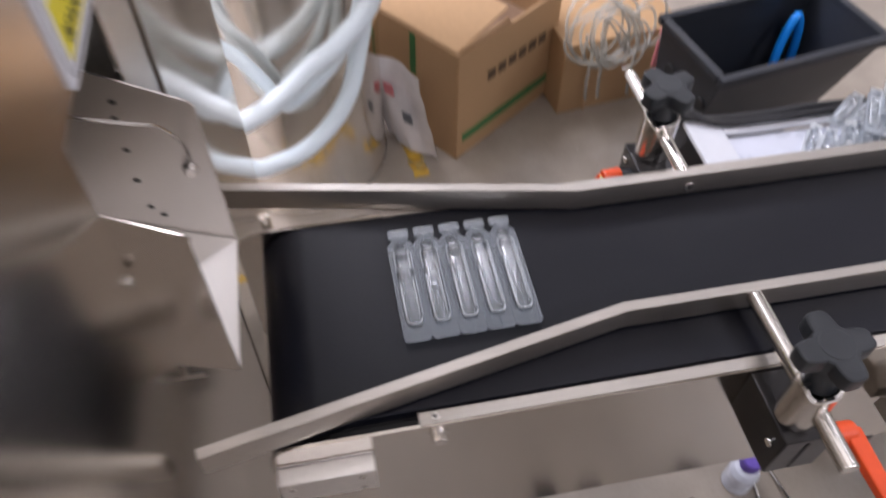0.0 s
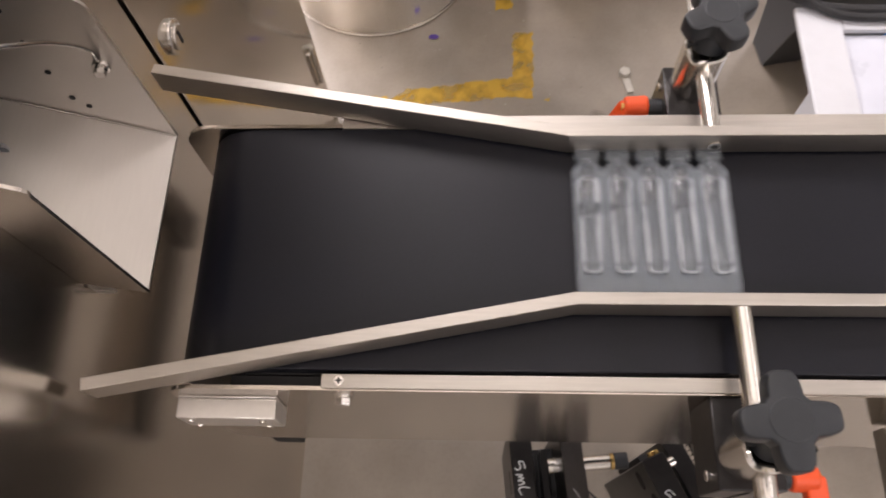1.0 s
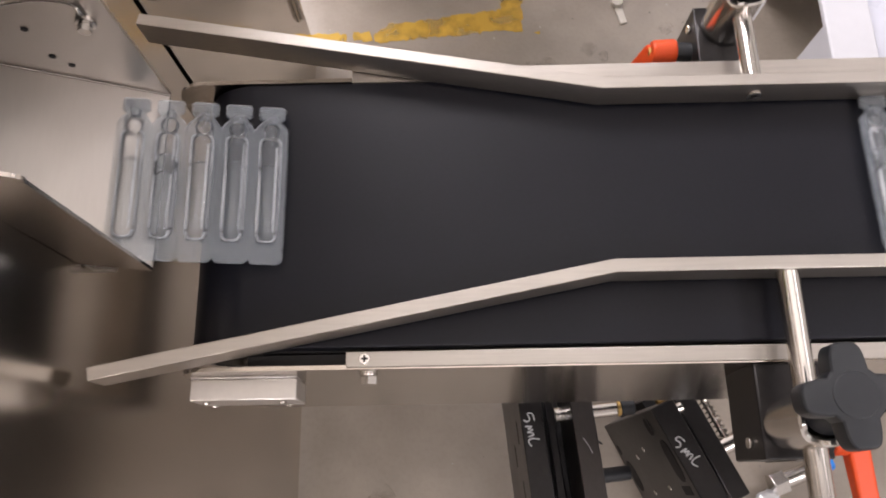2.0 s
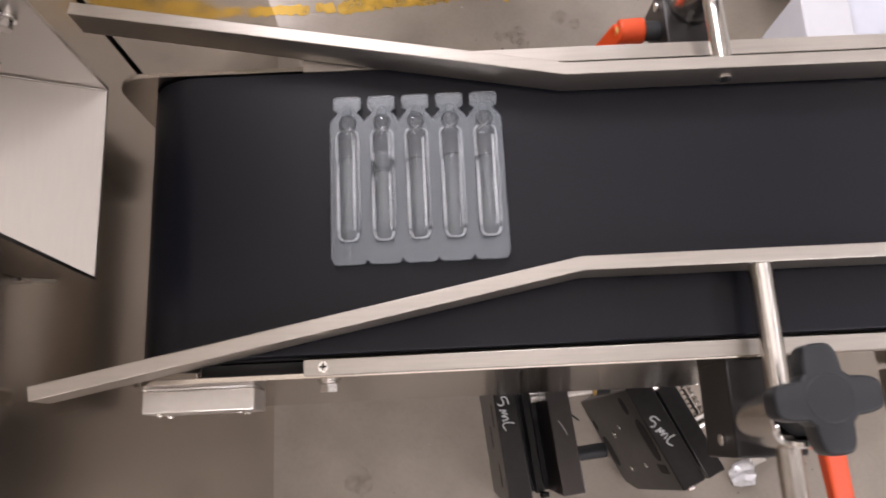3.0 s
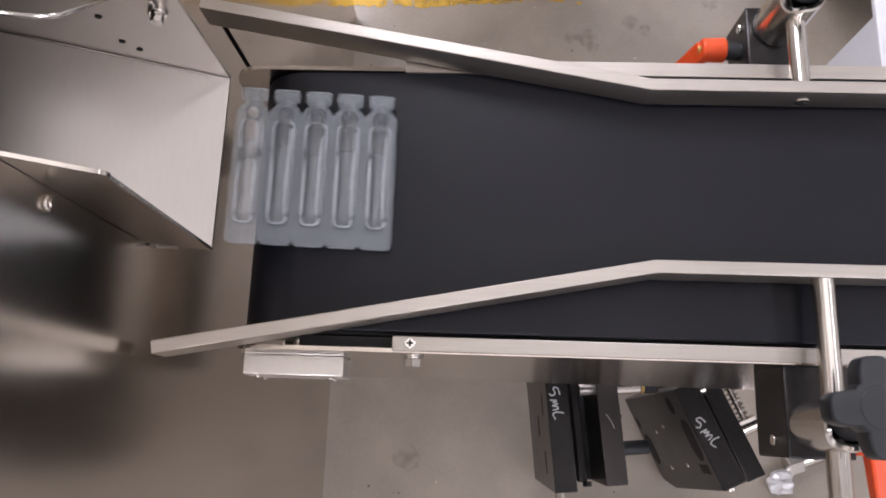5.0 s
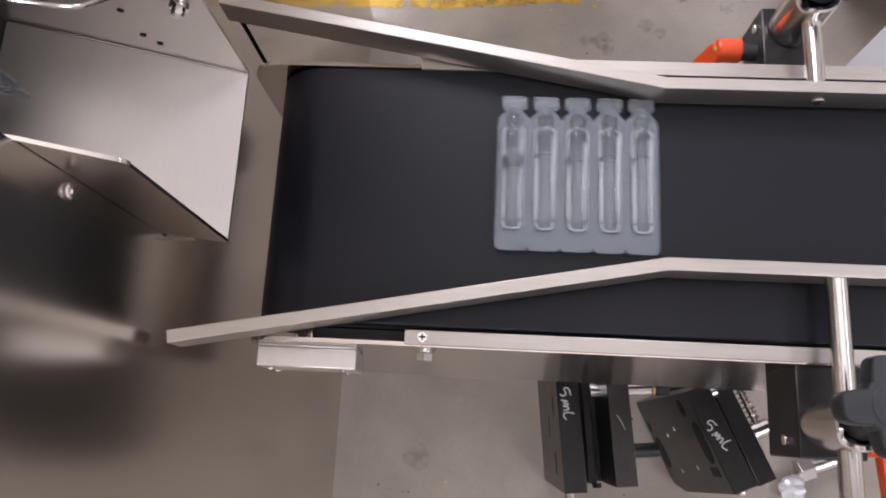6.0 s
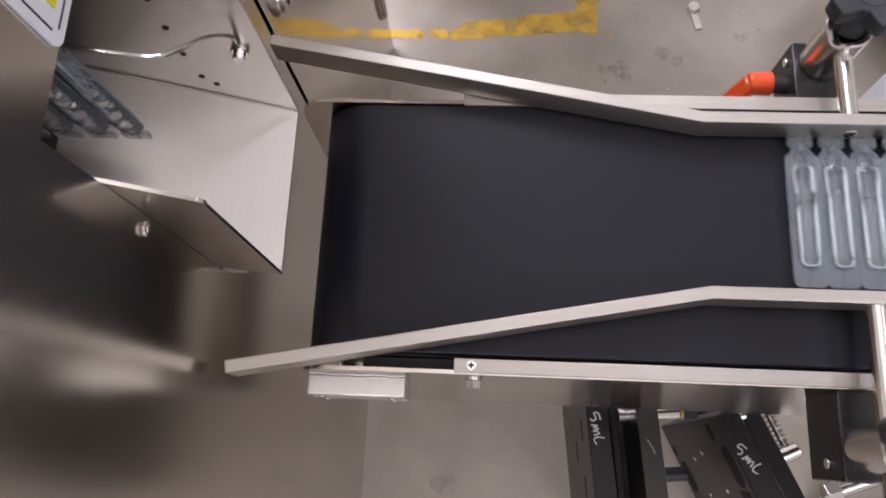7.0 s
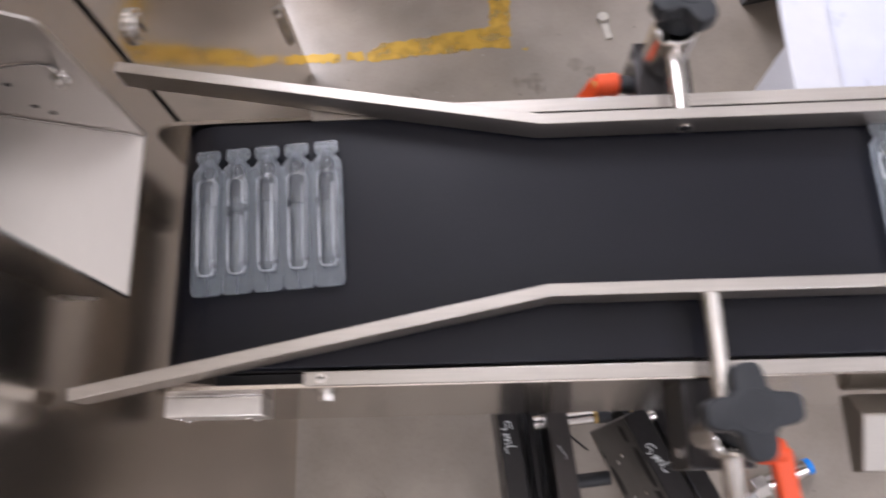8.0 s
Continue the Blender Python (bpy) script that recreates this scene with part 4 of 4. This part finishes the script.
part("hose_tube", tube([(0.115, 0.545, 0.60), (0.108, 0.53, 0.42), (0.104, 0.52, 0.32), (0.091, 0.51, 0.262), (0.077, 0.495, 0.223), (0.051, 0.478, 0.190), (0.015, 0.458, 0.170), (-0.018, 0.444, 0.166), (-0.058, 0.436, 0.170),
                        (-0.11, 0.45, 0.22), (-0.16, 0.49, 0.40), (-0.12, 0.60, 0.645)], 0.0115, 18), HOSE, hs)
hs = thing("hose", "thin milky hose hanging behind the looped hoses", "hose", pose(0, 0, 0), "hoses")
part("hose_tube", tube([(-0.16, 0.50, 0.42), (-0.10, 0.50, 0.335), (-0.057, 0.495, 0.300), (-0.040, 0.49, 0.283), (-0.022, 0.487, 0.255), (-0.006, 0.480, 0.226), (0.014, 0.476, 0.236), (0.06, 0.490, 0.270), (0.098, 0.510, 0.33), (0.11, 0.525, 0.42), (0.115, 0.53, 0.60)], 0.0085, 14), HOSE, hs)


# ---- cartons ----
def carton(name, label, at, w, d, h, open_top=True):
    c = thing(name, label, "carton", at)
    t = 0.004
    part("front_wall", block(0, w, 0, t, 0, h, 0.001), CARD, c)
    part("rear_wall", block(0, w, d - t, d, 0, h, 0.001), CARD, c)
    part("side_wall", block(0, t, t + 0.0002, d - t - 0.0002, 0, h, 0.001), CARD, c)
    part("side_wall", block(w - t, w, t + 0.0002, d - t - 0.0002, 0, h, 0.001), CARD, c)
    part("bottom", block(t, w - t, t, d - t, 0.001, t, 0), CARD_SHADE, c)
    return c


cb = carton("carton", "open brown cardboard carton with green printed band", pose(0.234, 0.572, 0, 0, 0, 36), 0.235, 0.19, 0.195)
part("green_band", block(0.012, 0.225, -0.0008, -0.0002, 0.03, 0.045, 0), GREEN, cb, "dark green printed band")
for i in range(6):
    part("print_bar", block(0.065 + 0.024 * i, 0.083 + 0.024 * i, -0.0008, -0.0002, 0.118, 0.135, 0), PRINT, cb)
part("flap", prism([(0.004, 0.0), (0.115, 0.0), (0.105, 0.012), (0.010, 0.012)], "y", 0, 0.003), CARD, cb).matrix_basis = pose(0, 0.004, 0.1955, 25, 0, 0)
part("flap", block(0, 0.11, 0.006, 0.184, 0, 0.003, 0.0008), CARD, cb).matrix_basis = pose(0.002, 0, 0.196, 0, -12, 0)
part("strap", block(-0.0006, -0.0001, 0.085, 0.097, 0.12, 0.19, 0), GREEN, cb)
part("inside", block(0.006, 0.229, 0.006, 0.184, 0.12, 0.13, 0), CARD_SHADE, cb)
lb = thing("plastic_sleeve", "crumpled clear sleeve of printed papers leaning on the carton", "sleeve", pose(0.168, 0.612, 0, 10, 0, -48))
bm = bmesh.new()
bmesh.ops.create_grid(bm, x_segments=14, y_segments=14, size=0.5)
for v in bm.verts:
    v.co = Vector((v.co.x * 0.10, 0.006 * math.sin(v.co.x * 7 + v.co.y * 3) + 0.004 * noise.noise(v.co * 5), (v.co.y + 0.5) * 0.19))
bmesh.ops.solidify(bm, geom=list(bm.faces), thickness=0.001)
part("sheet", bm, PAPER, lb)
part("stamp", block(-0.02, -0.004, -0.009, -0.006, 0.125, 0.145, 0), PINK, lb)
part("label_bar", block(0.008, 0.024, -0.010, -0.007, 0.08, 0.10, 0), GREYBIN, lb)
c2 = carton("carton", "brown cardboard carton with coiled tubing on it", pose(0.42, 0.648, 0, 0, 0, 8), 0.20, 0.2, 0.13)
part("lid", block(0.0, 0.2, 0, 0.2, 0.1305, 0.134, 0.001), CARD, c2)
part("panel_edge", block(0.045, 0.049, -0.004, -0.0002, 0.0, 0.13, 0.001), CARD, c2)
ct = thing("tubing_coil", "loose coil of thin clear tubing on the carton", "tubing", pose(0.50, 0.665, 0.1345))
rl = random.Random(5)
for k in range(14):
    # loops of many sizes slumped over the carton's edge
    r, ox, oz, lean = rl.uniform(0.024, 0.058), rl.uniform(-0.055, 0.035), rl.uniform(0.0, 0.030), rl.uniform(-0.25, 0.25)
    wide, tall, a0 = rl.uniform(0.7, 1.1), rl.uniform(0.85, 1.25), rl.uniform(0, 6.28)
    ring = []
    for i in range(15):
        a = a0 + 2 * math.pi * i / 16
        u, v = r * wide * math.cos(a), r * tall * math.sin(a)
        ring.append((ox + u + lean * v, -0.040 - 0.0011 * k - 0.004 * math.sin(a * 2 + k) + 0.014 * max(0.0, v / r), 0.014 + oz + v))
    part("loop", tube(ring, 0.0023, 7, 3), TUBE, ct)
for dx in (-0.05, -0.03, 0.02):
    part("strand", tube([(dx, -0.02, 0.02), (dx + 0.004, -0.036, 0.005), (dx + 0.002, -0.039, -0.05), (dx + 0.006, -0.038, -0.09)], 0.0028, 8), TUBE, ct)
part("pink_clip", block(0.055, 0.066, -0.042, -0.036, -0.04, 0.03, 0.002), PINK, ct)


# ---- crate, tray and bag beyond the far rail ----
bn = thing("storage_crate", "black plastic storage crate with a blue hose inside", "crate", pose(0.520, 0.393, 0, 0, 0, 10))


def crate_shell(w, d, h, flare, t):
    bm = bmesh.new()
    rings = []
    for z, k, ins in ((0, 0, 0), (h, flare, 0), (h, flare, -t), (0.006, 0, -t)):
        a, f = k + ins, 0.0 if k else 0.034
        rings.append([bm.verts.new(p) for p in ((-a, -a + 1.6 * f, z), (w + a, -a + 1.6 * f, z), (w + a, d + a + f, z), (-a, d + a + f, z))])
    bm.faces.new(rings[0][::-1])
    for p, q in zip(rings, rings[1:]):
        for i in range(4):
            bm.faces.new((p[i], p[(i + 1) % 4], q[(i + 1) % 4], q[i]))
    bm.faces.new(rings[-1])
    bmesh.ops.recalc_face_normals(bm, faces=bm.faces)
    return bevelled(bm, 0.002, 2)


part("shell", crate_shell(0.165, 0.060, 0.292, 0.035, 0.005), BIN, bn)
for a, b, c, d in ((-0.040, 0.205, -0.040, -0.029), (-0.040, 0.205, 0.089, 0.100), (-0.040, -0.029, -0.0289, 0.0889), (0.194, 0.205, -0.0289, 0.0889)):
    part("rim", block(a, b, c, d, 0.284, 0.297, 0.003), BIN, bn)
for y in (-0.006, 0.062):
    part("rivet", rod((-0.024, y, 0.235), (-0.032, y, 0.235), 0.009, 16, 0.001), DARK, bn)
bh = thing("blue_hose", "short loop of bright blue hose standing in the crate", "hose", pose(0.644, 0.452, 0.007, -6, 0, 0))
part("hose_tube", tube([(0.0, 0, 0.004), (0.0, 0.0, 0.12), (0.004, 0.004, 0.22), (0.02, 0.01, 0.262), (0.034, 0.014, 0.22), (0.036, 0.016, 0.1), (0.036, 0.016, 0.004)], 0.006, 14), BLUE, bh)

tr = thing("collecting_tray", "white plastic collecting tray with flat rim beside the conveyor", "tray", pose(0, 0, 0))
TZ = 0.296
part("rim", block(0.418, 0.455, 0.100, 0.293, TZ - 0.006, TZ, 0.0015), WHITE, tr, "flat white rim")
part("side_wall", block(0.4190, 0.4215, 0.100, 0.209, 0.130, TZ - 0.0062, 0.0006), WHITE, tr, "white side wall below the rim")
part("rim", block(0.4552, 0.86, 0.268, 0.293, TZ - 0.006, TZ, 0.0015), WHITE, tr)
part("tray_floor", block(0.4552, 0.86, 0.100, 0.2678, TZ - 0.012, TZ - 0.007, 0.001), LINER, tr, "bluish film liner")
for x in (0.60, 0.84):
    for y in (0.115, 0.275):
        part("leg", block(x - 0.01, x + 0.01, y - 0.01, y + 0.01, 0, TZ - 0.0121, 0.001), STEEL, tr)
heap_rnd = random.Random(8)
for i, (hx, hy, turn, tip) in enumerate(((0.560, 0.215, -38, 4), (0.615, 0.175, -20, -5), (0.690, 0.215, 35, 6), (0.600, 0.235, -52, -7), (0.575, 0.185, -30, 8), (0.650, 0.180, 12, 9),
                                         (0.605, 0.205, -44, -10), (0.700, 0.175, -65, 5), (0.640, 0.225, -28, 12), (0.590, 0.195, -36, -6), (0.665, 0.200, -50, 10), (0.615, 0.215, -33, 14),
                                         (0.690, 0.205, -15, -8), (0.640, 0.195, -41, 7))):
    st = copy_thing(strips[i % 4], pose(hx, hy, TZ - 0.002 + 0.0072 * i, tip, heap_rnd.uniform(-7, 7), turn))
    tagged(st, "clear milky ampoule strip heaped on the collecting tray", "ampoule strip", "collected strips")
cbl = thing("cable", "black cable pair lying across the tray rim", "cable", pose(0, 0, 0))
part("strand", tube([(0.405, 0.300, TZ + 0.010), (0.44, 0.289, TZ + 0.0045), (0.50, 0.285, TZ + 0.0045), (0.58, 0.288, TZ + 0.0045), (0.70, 0.280, TZ + 0.0045), (0.85, 0.285, TZ + 0.0045)], 0.0042, 10), CABLE, cbl)
part("strand", tube([(0.41, 0.306, TZ + 0.014), (0.45, 0.281, TZ + 0.0045), (0.51, 0.277, TZ + 0.0045), (0.60, 0.279, TZ + 0.0045), (0.72, 0.271, TZ + 0.0045), (0.85, 0.276, TZ + 0.0045)], 0.0040, 10), CABLE, cbl)


# ---- what moves ----
SPEED, FLAT = 0.1240, BELT + 0.0043


def travel(t0, yaw=0.0):
    """One strip's way: it stands in the outlet, tips on to the chute at t0, is drawn on to the belt and rides away."""
    steps = [(-2.4, pose(-0.200, 0.008, 0.5835, -90, 0, 0)), (-1.45, pose(-0.145, 0.008, 0.5835, -90, 0, 0)), (-0.95, pose(-0.1048, 0.008, 0.5835, -90, 0, 0)),
             (-0.27, pose(-0.1048, 0.008, 0.5835, -90, 0, 0)), (-0.10, pose(-0.082, 0.010, 0.562, -48, 14, 0)), (0.0, pose(-0.034, 0.003, 0.5035, 0, 28, 0)),
             (0.10, pose(-0.0170, 0.003, 0.4950, 0, 17, 0)), (0.20, pose(-0.0065, 0.003, 0.4915, 0, 13, 0)), (0.30, pose(0.0050, 0.003, 0.4895, 0, 10.5, 0)),
             (0.40, pose(0.0170, 0.003, 0.4880, 0, 8.8, yaw / 2)), (0.50, pose(0.0280, 0.003, 0.4868, 0, 6.5, yaw)), (0.60, pose(0.0385, 0.003, FLAT, 0, 0, yaw))]
    for k in range(1, 40):
        t = 0.6 + 0.25 * k
        steps.append((t, pose(0.0385 + SPEED * (t - 0.6), 0.003, FLAT, 0, 0, yaw)))
    rows = [(t + t0, m) for t, m in steps]
    inside = [r for r in rows if 0.0 < r[0] < 8.0]

    def between(t):
        for (ta, a), (tb, b) in zip(rows, rows[1:]):
            if ta <= t <= tb:
                return a.lerp(b, (t - ta) / (tb - ta))
        return rows[0][1] if t < rows[0][0] else rows[-1][1]
    return [(0.0, between(0.0))] + [r for r in inside if 0.04 < r[0] < 7.96] + [(8.0, between(8.0))]


def motions():
    walk(strips[0], travel(-1.17))
    walk(strips[1], travel(1.728))
    walk(strips[2], travel(4.485))
    walk(strips[3], travel(7.315, 3.2))


motions()
